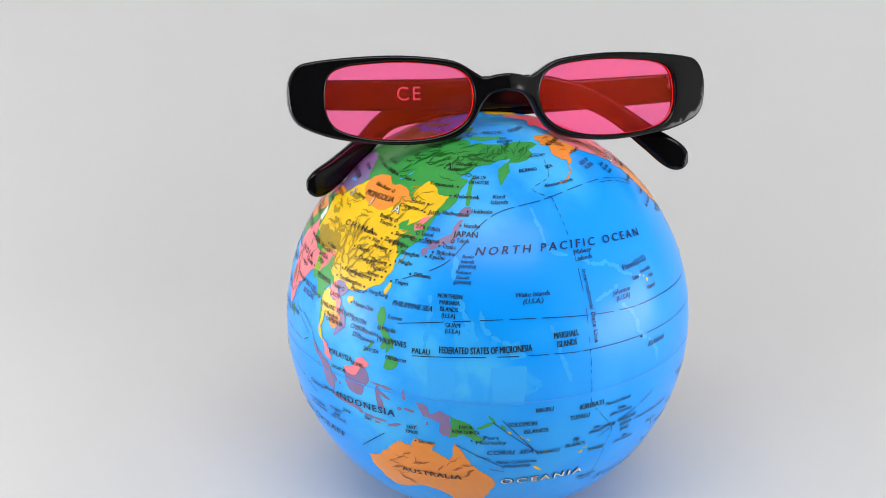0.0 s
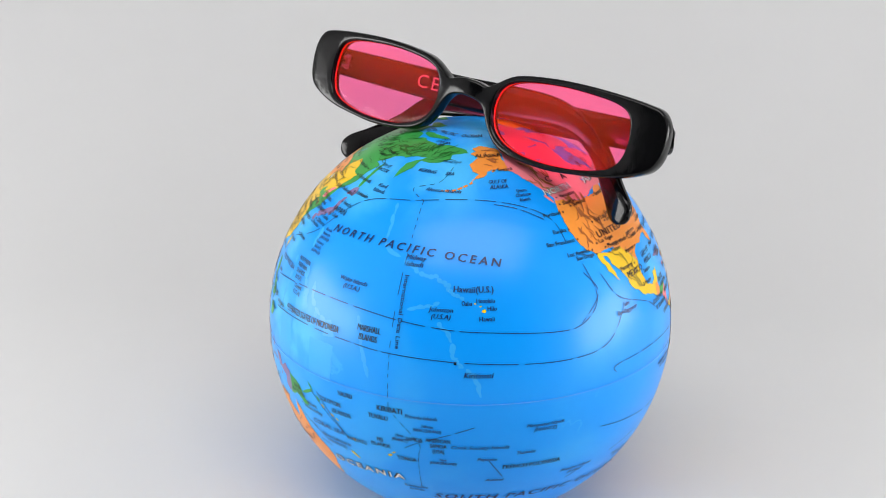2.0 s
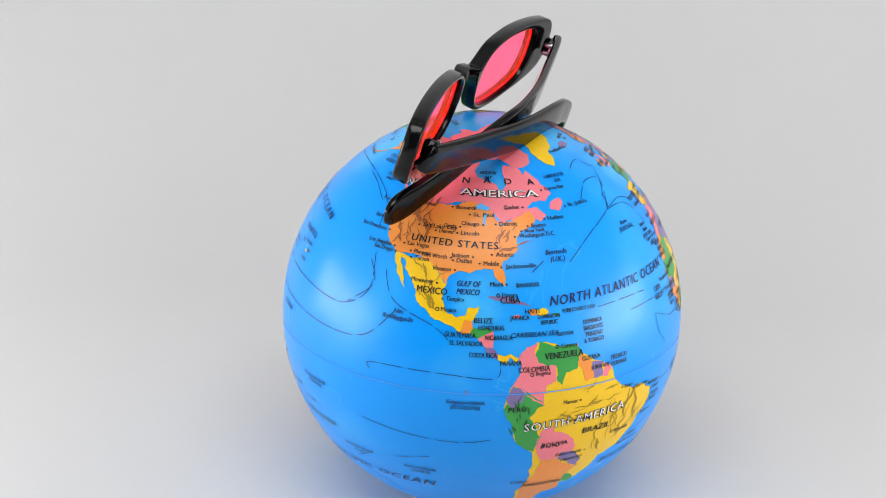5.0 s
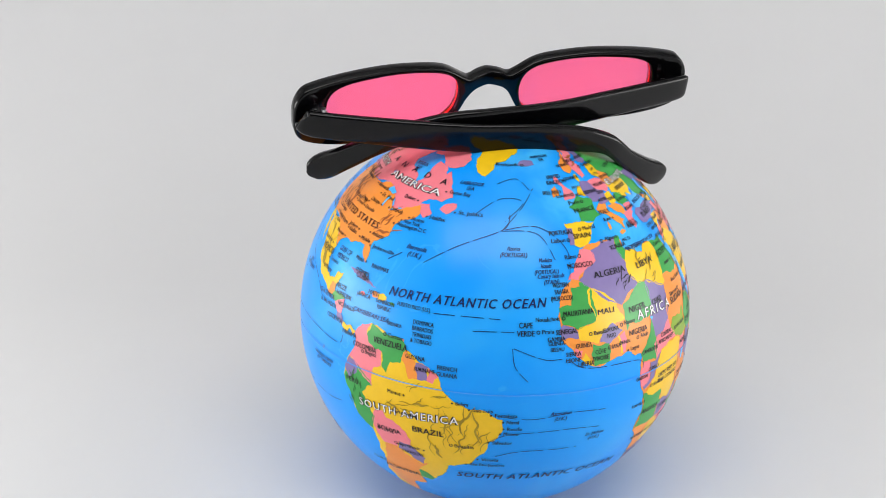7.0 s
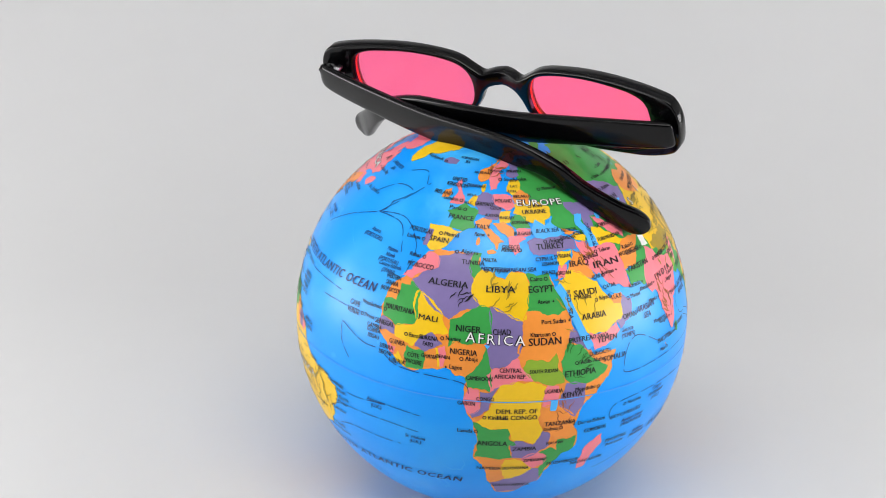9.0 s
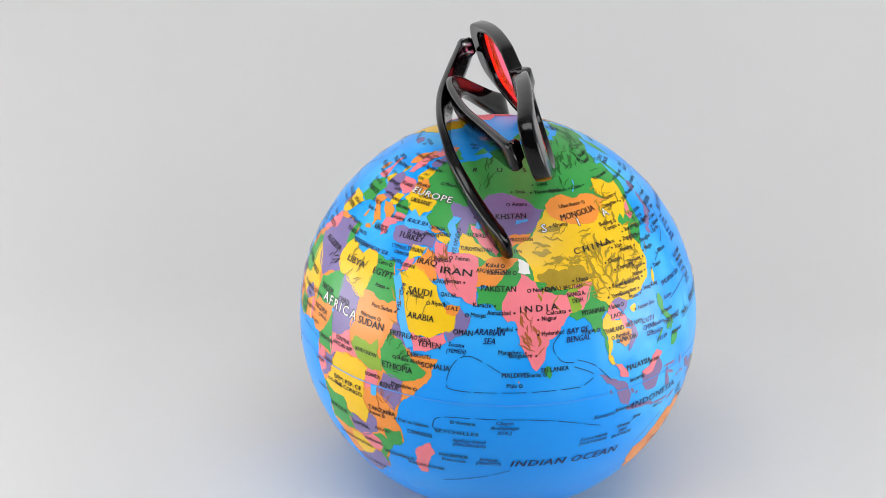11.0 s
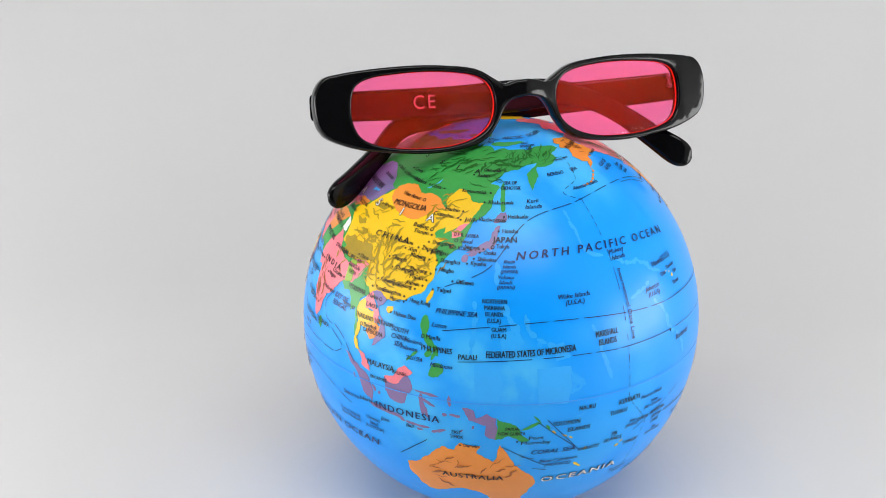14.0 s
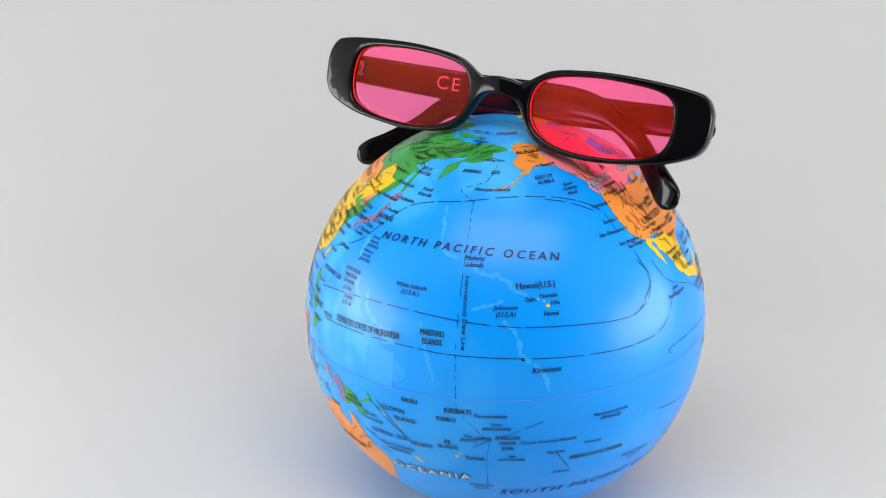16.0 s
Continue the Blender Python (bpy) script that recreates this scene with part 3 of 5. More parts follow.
# Asia
country("green", [(70, 29), (69, 33), (66.5, 41), (64.5, 35), (64, 38), (66, 44), (68.5, 54), (69, 66), (73, 70), (72.5, 80), (76, 100), (77.5, 105), (73, 113), (73.5, 127), (71, 132), (72.5, 140), (70, 160), (70, 176), (68, 188), (66, 190), (64.5, 178), (62.3, 179), (60, 170),
                  (60, 163.5), (56, 162.5), (51.2, 157), (57, 156), (62, 164), (59.3, 151), (59, 143), (55, 136), (53.5, 141), (46, 138), (43, 132), (30, 121), (20, 106), (25, 75), (40, 48), (42, 48), (43, 40), (45.3, 36.8), (47, 39), (50, 24), (57.5, 28), (60, 28), (66, 29)], 1)
country("purple", [(51, 47), (50, 52), (51.5, 60), (54.5, 63), (55, 70), (53.5, 76), (50, 83), (49, 87), (45, 82.5), (43, 80), (42.5, 74), (41, 68), (44, 62), (45.5, 56), (41.3, 55.5), (43, 51.5), (46.5, 52), (46.7, 48.5), (49, 46.7)], 2)
country("orange", [(50, 88), (52, 98.5), (50, 103), (50.5, 107), (49.5, 114), (48, 116), (46.7, 119.7), (45, 113), (42.5, 109), (42, 105), (43, 97), (45.3, 91), (48, 88)], 3)
country("yellow", [(49, 87.5), (46, 91), (43, 97), (42, 105), (42.5, 109), (45, 113), (46.7, 119.7), (50, 117), (53.4, 121), (53, 125), (49, 130), (48.3, 134.5), (45, 132), (42.5, 130.5), (40, 124.3), (39, 121.5), (41, 121.5), (39, 118), (37.5, 119), (37.4, 122.5), (35, 119.3),
                   (31.5, 122), (28, 121.2), (24, 118), (22.3, 114), (21.4, 110), (21.5, 108), (23, 105), (21.2, 101.5), (24, 97.7), (28, 97.3), (27.9, 92), (28, 86), (31, 79), (35.5, 77.5), (39.5, 73.8), (42.2, 80), (45.2, 82.5)], 2)
country("pink", [(33, 75), (31, 79), (28.8, 80.5), (27, 85), (26.5, 88), (28, 90), (28.5, 97), (24, 94.5), (22.3, 92.5), (22, 88.5), (20, 86.6), (16, 81.5), (13, 80.3), (9.5, 79), (8, 77.5), (12, 75), (18, 73), (21, 72.6), (20.8, 70.5), (22.5, 69), (24, 69), (27.5, 70.3), (30, 73.5)], 3)
country("green", [(37, 74.5), (34, 74.5), (32, 75), (30, 73.5), (27.5, 70.3), (24, 69), (23.8, 67.5), (25.3, 66), (25.2, 61.7), (29.5, 61), (30, 66.3), (32.5, 69.5), (35, 71.5)], 3)
country("orange", [(37, 71), (36.8, 74.5), (34.3, 71), (31.5, 69), (29.6, 66), (29.5, 61), (34, 60.7), (36.5, 64), (37.2, 68)], 4)
country("pink", [(39.5, 44.5), (38.8, 48.2), (37, 50), (37.3, 55.5), (36.5, 61), (31, 61.5), (25.3, 61.6), (27, 56.5), (28, 51.5), (30.2, 48.7), (34, 45.7), (37.2, 44.8)], 3)
country("yellow", [(42.5, 54), (42, 58), (39, 62.5), (37, 66.5), (36, 63), (37.4, 58), (37.2, 54), (40, 53)], 3)
country("pink", [(45.3, 56.2), (43.5, 61), (41, 66), (42.5, 71), (40.5, 73), (39.3, 68.5), (37.3, 67), (39.3, 62.5), (42.2, 58)], 3)
country("orange", [(42.6, 71.5), (43, 79.5), (40.5, 75.5), (39.5, 70.5), (40.8, 72.5)], 3)
country("green", [(40.3, 69.5), (39.4, 73.7), (37, 74.7), (37, 68)], 3)
patch("country", "white", [(36.8, 74.3), (35.5, 77.6), (32.8, 78), (33.2, 74.2)], 4, 0.1, label="printed white region")
country("orange", [(37, 42.4), (35.5, 46), (31, 47.7), (30, 48.3), (29.1, 46.5), (32, 39.2), (34.5, 41)], 3)
country("yellow", [(37, 36.5), (37.2, 42), (34.4, 41), (32.4, 37), (34.5, 36)], 3)
country("pink", [(33.2, 36), (33.4, 39), (30, 37.7), (29.4, 35), (32, 35.6)], 3)
country("yellow", [(32, 39), (29, 46.5), (28.5, 48.4), (25, 51), (24, 52), (22.6, 55.3), (20, 55), (18.5, 51), (17, 47), (16.8, 42.8), (21, 39), (25, 37), (28, 34.8), (30, 37.6)], 3)
country("pink", [(17.2, 43), (17, 47), (19, 52), (16.7, 53), (14, 48.5), (12.7, 44), (15, 42.7)], 3)
country("purple", [(22.6, 55.2), (24.6, 56.4), (22.5, 59.7), (19, 57.7), (16.8, 53.2), (19, 52), (20, 55)], 3)
country("orange", [(24.2, 51.6), (26, 56.2), (24.5, 56.4), (22.7, 55.1), (23, 52.5)], 4)
country("purple", [(40, 26.2), (41.2, 29), (42, 35), (41, 41), (39.7, 44.5), (37.2, 44), (37, 38), (36, 36), (36.3, 32), (36.7, 28)], 3)
country("orange", [(43.3, 40.5), (41.8, 46.5), (41.2, 43), (41.5, 41.6)], 3)
country("yellow", [(41.6, 46.3), (40.4, 50), (38.6, 48.6), (39.6, 45), (41, 43.6)], 3)
country("green", [(28, 97.3), (24, 97.8), (21, 101), (19.5, 98), (16, 98.6), (10, 98.6), (14, 98), (17, 97), (15.8, 95), (18.5, 94.3), (20.5, 92.3), (24, 94)], 3)
country("yellow", [(20.3, 100), (18, 101), (17.5, 104.5), (14.4, 105.5), (13, 102.5), (13.3, 100.2), (10, 99.2), (7, 100.5), (6, 101.7), (7, 99.5), (10, 98.5), (14, 99), (17.5, 97.7)], 4)
country("pink", [(22.3, 102), (20, 104), (18, 106), (14.5, 107.5), (15, 105.5), (17.8, 104), (17.8, 101), (20.4, 100.3)], 4)
country("purple", [(23, 105), (21.3, 108), (19, 105.6), (16, 108.2), (12, 109.4), (10.3, 107), (8.6, 104.8), (11.5, 106), (14.5, 107.5), (17.8, 106), (20.5, 104), (22.4, 102.2)], 4)
country("orange", [(14.4, 103), (14.2, 107.4), (11.5, 106.2), (10.4, 104.3), (12, 102.6)], 4)
country("pink", [(6.6, 100.2), (6, 102.3), (4, 103.5), (1.4, 104.2), (2.8, 101.3)], 3)
country("green", [(30, 81), (28, 86), (27.8, 88), (26.5, 87.5), (28.6, 80.3)], 4, 0.08)
country("olive", [(28.2, 89), (28, 91.8), (26.8, 92), (26.9, 89)], 4, 0.08)
country("olive", [(26.4, 88.5), (25, 92), (22.8, 92.3), (22, 90), (22, 89)], 4, 0.08)
country("pink", [(42.5, 130.5), (40, 127.7), (38.6, 128.3), (37.9, 125), (39.8, 124.4), (41.8, 127)], 3)
country("green", [(38.5, 128.3), (36, 129.5), (34.7, 127.5), (34.6, 126.4), (37.6, 126.6)], 3)
for c, *q in (("mauve", 43.4, 142.8, 4.6, 3.2, 20), ("mauve", 38.5, 140.4, 7, 2.2, 70), ("mauve", 35.3, 136, 8, 2.2, 22), ("mauve", 33.6, 133.5, 2.6, 1.2, 20), ("mauve", 32.4, 131, 3, 1.8, 70), ("green", 50, 143, 9, 1.4, 95),
              ("yellow", 23.7, 121, 3.6, 1.5, 70), ("yellow", 19.2, 109.7, 2.4, 1.8, 20), ("green", 16.8, 121, 5, 2.4, 100), ("green", 13.6, 122.8, 4, 1.4, -40), ("green", 11, 123, 2.4, 1.5, 60), ("green", 10.6, 124.3, 2.6, 0.8, 70),
              ("green", 11.8, 125, 2.6, 1.3, 110), ("green", 7.6, 125, 4.4, 3, 60), ("green", 9.8, 118.6, 5, 0.7, 45), ("green", 7.5, 80.8, 3.6, 2.2, 95), ("orange", 5.2, 73, 0.5, 0.5), ("green", 74, 57, 14, 3, 60), ("green", 79, 100, 8, 4, 30), ("green", 75, 145, 9, 3, 0)):
    island(c, *q)
country("mauve", [(5.5, 95.4), (3, 99), (0.5, 103), (-3, 106), (-5.8, 105.8), (-3, 101.5), (1.5, 98.7)], 1)
country("mauve", [(2, 109.4), (1, 112), (4, 115.5), (4.3, 117.6), (1, 119), (-3.5, 116.2), (-3.5, 112), (-1.5, 110)], 1)
country("pink", [(1.9, 109.5), (3, 113), (6.8, 116.7), (5.3, 119.2), (4.2, 117.6), (1.3, 114.5), (0.9, 110.6)], 2)
for q in ((-7.2, 110, 9.6, 1.4, -8), (-8.4, 115.2, 1.4, 0.8), (-8.6, 117.7, 3.2, 0.9), (-8.7, 121, 3.8, 0.8), (-9.2, 124.8, 4.2, 1.0, 20), (-2.5, 121, 6.5, 1.2, 90), (1, 122.4, 6, 0.8, 5), (-1.2, 122.6, 3.4, 0.9, -20), (-4.2, 122, 3, 1.0, 100), (0.8, 127.8, 3, 0.9, 90),
          (-3.2, 129.3, 3.2, 0.9, -5), (-3.4, 126.6, 1.4, 0.9), (-1, 98.9, 1.6, 0.6, 120), (-2.2, 106.2, 2, 1, -40), (-2.8, 108, 1, 0.8), (-6.2, 134.4, 1.4, 0.8, 80), (-9.7, 120, 1.9, 0.8), (-7.8, 131.3, 1.2, 0.5, 60)):
    island("mauve", *q)
country("mauve", [(-0.5, 131), (-0.8, 134), (-3.3, 135), (-1.6, 138), (-2.6, 141), (-9.1, 141), (-8, 138), (-5, 138), (-4, 133), (-2.2, 132)], 1)
country("green", [(-2.6, 141), (-4, 145), (-6, 147.5), (-8, 148), (-10.4, 150.6), (-10, 147.5), (-7.8, 144.5), (-9.2, 141)], 1)
for q in ((-5.6, 150.6, 5, 1.1, 25), (-3.6, 152.3, 3, 0.6, -50), (-6.2, 155.3, 2.2, 0.7, -50)):
    island("green", *q)
for q in ((-8, 157, 1.5, 0.5, -40), (-9.6, 160.2, 1.6, 0.5, -30), (-10.5, 162, 1.2, 0.5, -40), (-15.5, 167, 1.4, 0.5, -70), (-17.8, 178, 1.4, 0.9), (-16.6, 179.3, 1.3, 0.5, 20), (-21.4, 165.5, 4, 0.6, -40), (19.6, -155.5, 1.1, 0.9), (20.8, -156.4, 0.7, 0.4), (21.5, -158, 0.6, 0.4)):
    island("yellow", *q)
country("orange", [(-10.8, 142.4), (-14.5, 144.6), (-19, 146.5), (-24, 151.8), (-28, 153.6), (-33, 151.8), (-37.5, 150), (-39, 146.4), (-38, 141), (-35, 138.5), (-32.5, 134), (-31.5, 130), (-34, 124), (-34.8, 118), (-32, 115.7), (-26, 113.5), (-22, 114), (-20, 119), (-17.5, 122.2),
                   (-14, 126), (-15, 129), (-12, 131), (-12, 136.7), (-15, 135.5), (-17.5, 140.5), (-15, 141.6)], 1)
# Europe
country("orange", [(58.5, 6), (62, 5), (65, 12), (70, 20), (71, 27), (69, 29), (68.5, 20), (64, 13.5), (59.2, 11.4), (58, 7.5)], 2)
country("pink", [(59.2, 11.5), (64, 13.6), (68.6, 20), (65.7, 24), (62, 17.5), (59.5, 18.8), (56, 16), (55.5, 13)], 2)
country("purple", [(69.3, 21), (69.7, 28), (65, 30), (61, 29), (60, 24), (61.5, 21.3), (64, 24.5), (65.7, 24)], 2)
country("pink", [(58.5, -4), (56, -2.5), (53, 0.5), (51, 1.2), (50.2, -5), (52, -4.5), (54.5, -3.2), (56.5, -6)], 1)
country("orange", [(55.2, -7), (53.5, -6.1), (52, -6.8), (51.6, -10), (54.2, -9.8)], 1)
country("yellow", [(43.5, -9), (43.4, -2), (42.4, 3), (39, -0.2), (37, -2), (36.2, -5.6), (37.2, -7.4), (42, -8.5)], 2)
country("purple", [(42, -8.8), (41.8, -6.5), (37.2, -7.4), (37.2, -8.9)], 3, 0.06)
country("green", [(51, 2), (49, 8), (46, 6.5), (43.7, 7.3), (42.5, 3), (43.4, -1.8), (46, -1.3), (48, -4.7), (49, -1.5)], 2)
country("purple", [(53.5, 7), (54.8, 9), (54, 14), (51, 15), (48.8, 13.5), (47.6, 10), (48, 7.6), (51, 6)], 2)
country("yellow", [(53.4, 5), (53.4, 7), (50, 6.2), (51, 2.6)], 3, 0.08)
island("yellow", 56.2, 9.3, 3, 1.6, 80)
country("pink", [(54.2, 14.2), (54.4, 19), (54, 23), (50.5, 24), (49.3, 20), (51, 15)], 2)
country("mauve", [(51, 14.5), (50, 18.5), (48.5, 17), (46.5, 16), (46.8, 10), (48.6, 13)], 2)
country("orange", [(47, 10), (46.5, 13.6), (44, 12.4), (42, 15.8), (40.2, 18.4), (40, 16.6), (38, 16), (41, 13), (43.5, 10.2), (44.2, 8), (45.5, 7)], 2)
island("orange", 40, 9, 2.6, 1.2, 85)
island("orange", 37.5, 14.2, 2.4, 1.3)
country("yellow", [(49, 17), (49.3, 22), (46, 21), (45.8, 16.5)], 2)
country("yellow", [(51.5, 24), (52, 33), (50, 39.5), (47.2, 38.2), (46, 35), (44.5, 34), (46.3, 31), (45.4, 29.6), (48, 25.5), (48.5, 22.5)], 2)
country("orange", [(56, 28), (54, 32), (51.7, 31), (51.7, 24), (54, 24)], 2)
country("yellow", [(59.5, 24), (59.3, 28), (56, 28), (54, 24), (55.5, 21), (57.5, 22)], 2)
country("green", [(48, 23), (47.5, 27.5), (44, 28.6), (44, 23), (46, 20.7)], 2)
country("pink", [(44, 22.8), (43.8, 28.5), (42, 28), (41.5, 23)], 2)
country("orange", [(45.5, 13.8), (46, 18), (44.5, 21.5), (42, 22), (41.5, 19.5), (43.3, 16.5)], 2)
country("pink", [(42, 20), (41.2, 26.2), (40, 23.5), (37.5, 23.8), (36.6, 22), (39.5, 20)], 2)
# lakes and inland seas
def lake(ring, rough=0.12):
    return patch("lake", "lake", ring, 5, rough, label="printed pale blue lake")


lake([(46.8, 49), (46.5, 52.5), (44.5, 50.5), (41.5, 53), (37.2, 53.5), (37, 50), (40.3, 49.8), (43.5, 47.5)])
lake([(46.5, 31), (45.3, 33), (44.5, 34), (45.3, 36.5), (47, 38), (45, 37.3), (42, 41.5), (41.2, 36), (41.3, 29.5), (43.5, 28.3)])
lake([(46.5, 59), (46.3, 61.3), (43.8, 60), (44.2, 58.4)])
lake([(55.5, 109.5), (54, 109), (51.7, 104.2), (52, 106)], 0.06)
lake([(46.6, 74.5), (46.8, 79), (46.2, 79), (45.4, 74)], 0.06)
lake([(0.3, 32), (0.2, 34), (-2.4, 33.5), (-2.4, 32)], 0.06)
lake([(48.7, -89), (47.5, -85), (46.6, -86), (46.8, -91.5)])
lake([(46, -86), (44.5, -86.4), (41.8, -86.7), (42.5, -87.8), (45, -87.3)])
lake([(46, -83.5), (44, -81.5), (43.2, -82), (45.2, -83.4)])
lake([(42.7, -81), (42.7, -79), (41.6, -82.8)], 0.05)
lake([(43.9, -79), (44, -76.4), (43.3, -78)], 0.05)
lake([(66.5, -122), (66, -118), (65, -121)])
lake([(62.5, -115), (62, -110), (61, -116)])
lake([(53, -98.5), (51, -96.8), (52, -99)])
lake([(13.6, 13.6), (13.3, 15.2), (12.6, 14.4)], 0.06)
for q in (((28, 34.6), (25, 36.6), (21, 38.6), (17, 40.8), (13.5, 42.9)),):
    ribbon([printed(*p) for p in q], 2.2, "lake", "inlet", 5, label="printed pale blue strait")
ribbon([printed(30, 49), printed(27.5, 51), printed(26, 54), printed(25.8, 56.3)], 2.0, "lake", "inlet", 5, label="printed pale blue gulf")
# hill shading drawn as brush strokes
for ring in ([(32.5, 80), (33.8, 84), (33.0, 88), (33.6, 92), (32, 96), (29.2, 98), (28.2, 94.5), (28.6, 91), (28.0, 88), (29, 84), (30.4, 81)],
             [(35.6, 84), (36.4, 88), (35.4, 91), (34.6, 88)], [(34.2, 91), (34.8, 95), (33.6, 97), (33.4, 93)], [(38.2, 79), (38.8, 84), (37.6, 86), (37.4, 81)], [(43.4, 82), (43.9, 88), (42.8, 92), (42.6, 86)]):
    patch("highland", "ochre", ring, 3, 0.22, label="brown printed highland")


def strokes(colour, south, north, west, east, count, length, seed, lean=0.3):
    """Wavering brush lines that lie mostly one way (lean, radians from east)."""
    rnd = random.Random(seed)
    for _ in range(round(count * 1.5)):
        la, lo = rnd.uniform(south, north), rnd.uniform(west, east)
        d = lean + rnd.uniform(-0.7, 0.7)
        step = length * rnd.uniform(0.5, 1.4) / 5
        turn, pts = rnd.choice((-1, 1)) * rnd.uniform(0.2, 0.6), []
        for k in range(6):
            pts.append((la, lo))
            d += turn * (1 if k % 3 else -1.6) + rnd.uniform(-0.25, 0.25)
            la, lo = la + step * math.sin(d), lo + step * math.cos(d) / math.cos(math.radians(la))
        ribbon([printed(*p) for p in pts], rnd.choice((0.22, 0.3, 0.4, 0.7)) * rnd.uniform(0.8, 1.2), colour, "hill_stroke", 5, taper=True, label=f"{colour} printed hill shading")


strokes("ochre", 24, 42, 79, 99, 26, 4, 1, -0.1)
strokes("ochre", 23, 34, 97.5, 104, 18, 6, 2, 1.6)
strokes("ochre", 24, 33, 104, 117, 20, 3.5, 24, 0.2)
strokes("ochre", 28, 50, 110, 126, 16, 3.5, 3, 0.6)
strokes("moss", 54, 70, 92, 140, 32, 5, 4, 0.4)
strokes("moss", 61, 68, 140, 172, 20, 5, 5, 0.9)
strokes("moss", 54, 66, 58, 61, 5, 5, 6, 1.5)
strokes("rust", 34, 48, -121, -106, 20, 4.5, 7, 1.8)
strokes("rust", 34, 42, -84, -76, 6, 4, 8, 0.8)
strokes("ochre", 18, 29, -106, -99, 9, 4, 9, 2.0)
strokes("moss", -12, -5, -78.5, -74, 7, 3, 10, 2.0)
strokes("ochre", -22, -6, -54, -40, 14, 8, 11, 1.3)
strokes("ochre", -8, -1, -66, -52, 8, 5, 12, 0.3)
strokes("rust", 12, 22, 74.3, 78.6, 9, 3.5, 13, 1.6)
strokes("rust", 28, 36, 47, 56, 8, 4, 14, 2.3)
strokes("ochre", 17, 29, 37, 44, 6, 5, 15, 1.9)
strokes("rust", -27, -18, 118, 147, 16, 4.5, 16, 0.4)
strokes("black", 22, 26, 3, 9, 4, 4, 17, 0.6)
strokes("ochre", 22, 29, 13, 22, 5, 4, 18, 1.1)
strokes("moss", 6, 13, 36, 41, 6, 3, 19, 0.9)
strokes("rust", -9, -2, 34, 37, 5, 4, 20, 1.6)
strokes("rust", 50, 60, -128, -117, 12, 4, 21, 2.1)
strokes("rust", 61, 68, -160, -145, 7, 3.5, 22, 0.3)
strokes("rust", 60, 68, 11, 17, 5, 4, 23, 1.1)

# ---- the printed map: pale ridges and shoals of the sea bed ----
def ridge(points, width, seed):
    """A pale broken ridge: short overlapping dabs along a line of printed places."""
    rnd = random.Random(seed)
    line = curve_through(points, 5)
    for a, b in zip(line, line[2:]):
        if rnd.random() < 0.8:
            side = (rnd.uniform(-0.4, 0.4), rnd.uniform(-0.4, 0.4))
            ribbon([tuple(q + side) for q in (np.array(a), (np.array(a) + np.array(b)) / 2 + (rnd.uniform(-0.3, 0.3), 0), np.array(b))], width * rnd.uniform(0.6, 1.5), "shoal", "sea_ridge", 0, taper=True, label="pale printed sea ridge")


ridge([(51, 168), (45, 170), (38.5, 171.5), (35.5, 181), (33.1, 185.6), (32.3, 190.4), (30.6, 193.9), (28.5, 195.6), (27.2, 198.6)], 0.9, 1)
ridge([(23.8, 180.5), (24.5, 186), (25.9, 191.5)], 0.8, 2)
ridge([(21.1, 191.5), (18, 194.6), (12.9, 196), (11.3, 196.5), (10.2, 198.5), (7.3, 201.5), (2.3, 203.4)], 1.1, 3)
ridge([(38, 140.5), (30.1, 141.3), (22.3, 144.6), (17, 147.5), (13.9, 144)], 1.8, 4)
ridge([(27, 134), (20, 135), (12, 134)], 1.0, 5)
ridge([(23.8, 149), (19.4, 150), (15.9, 156), (12, 161)], 1.2, 6)
ridge([(20, 168), (16, 170), (10, 171), (4, 173)], 1.0, 7)
for ring in ([(9.7, 151.9), (9.9, 157), (9.7, 161.1), (-0.5, 160.6), (-0.6, 152.2)], [(11, 135.4), (11.7, 142.2), (6, 142.8), (0.4, 141.9), (-0.2, 136.8)],
             [(15.5, 156.5), (16.4, 159.2), (12.3, 161.1), (11.5, 157)], [(19, 141.9), (20, 145.5), (14.4, 146.2), (12.7, 142.7)]):
    patch("shoal", "shoal", ring, 0, 0.05, true=False, label="pale printed shoal")

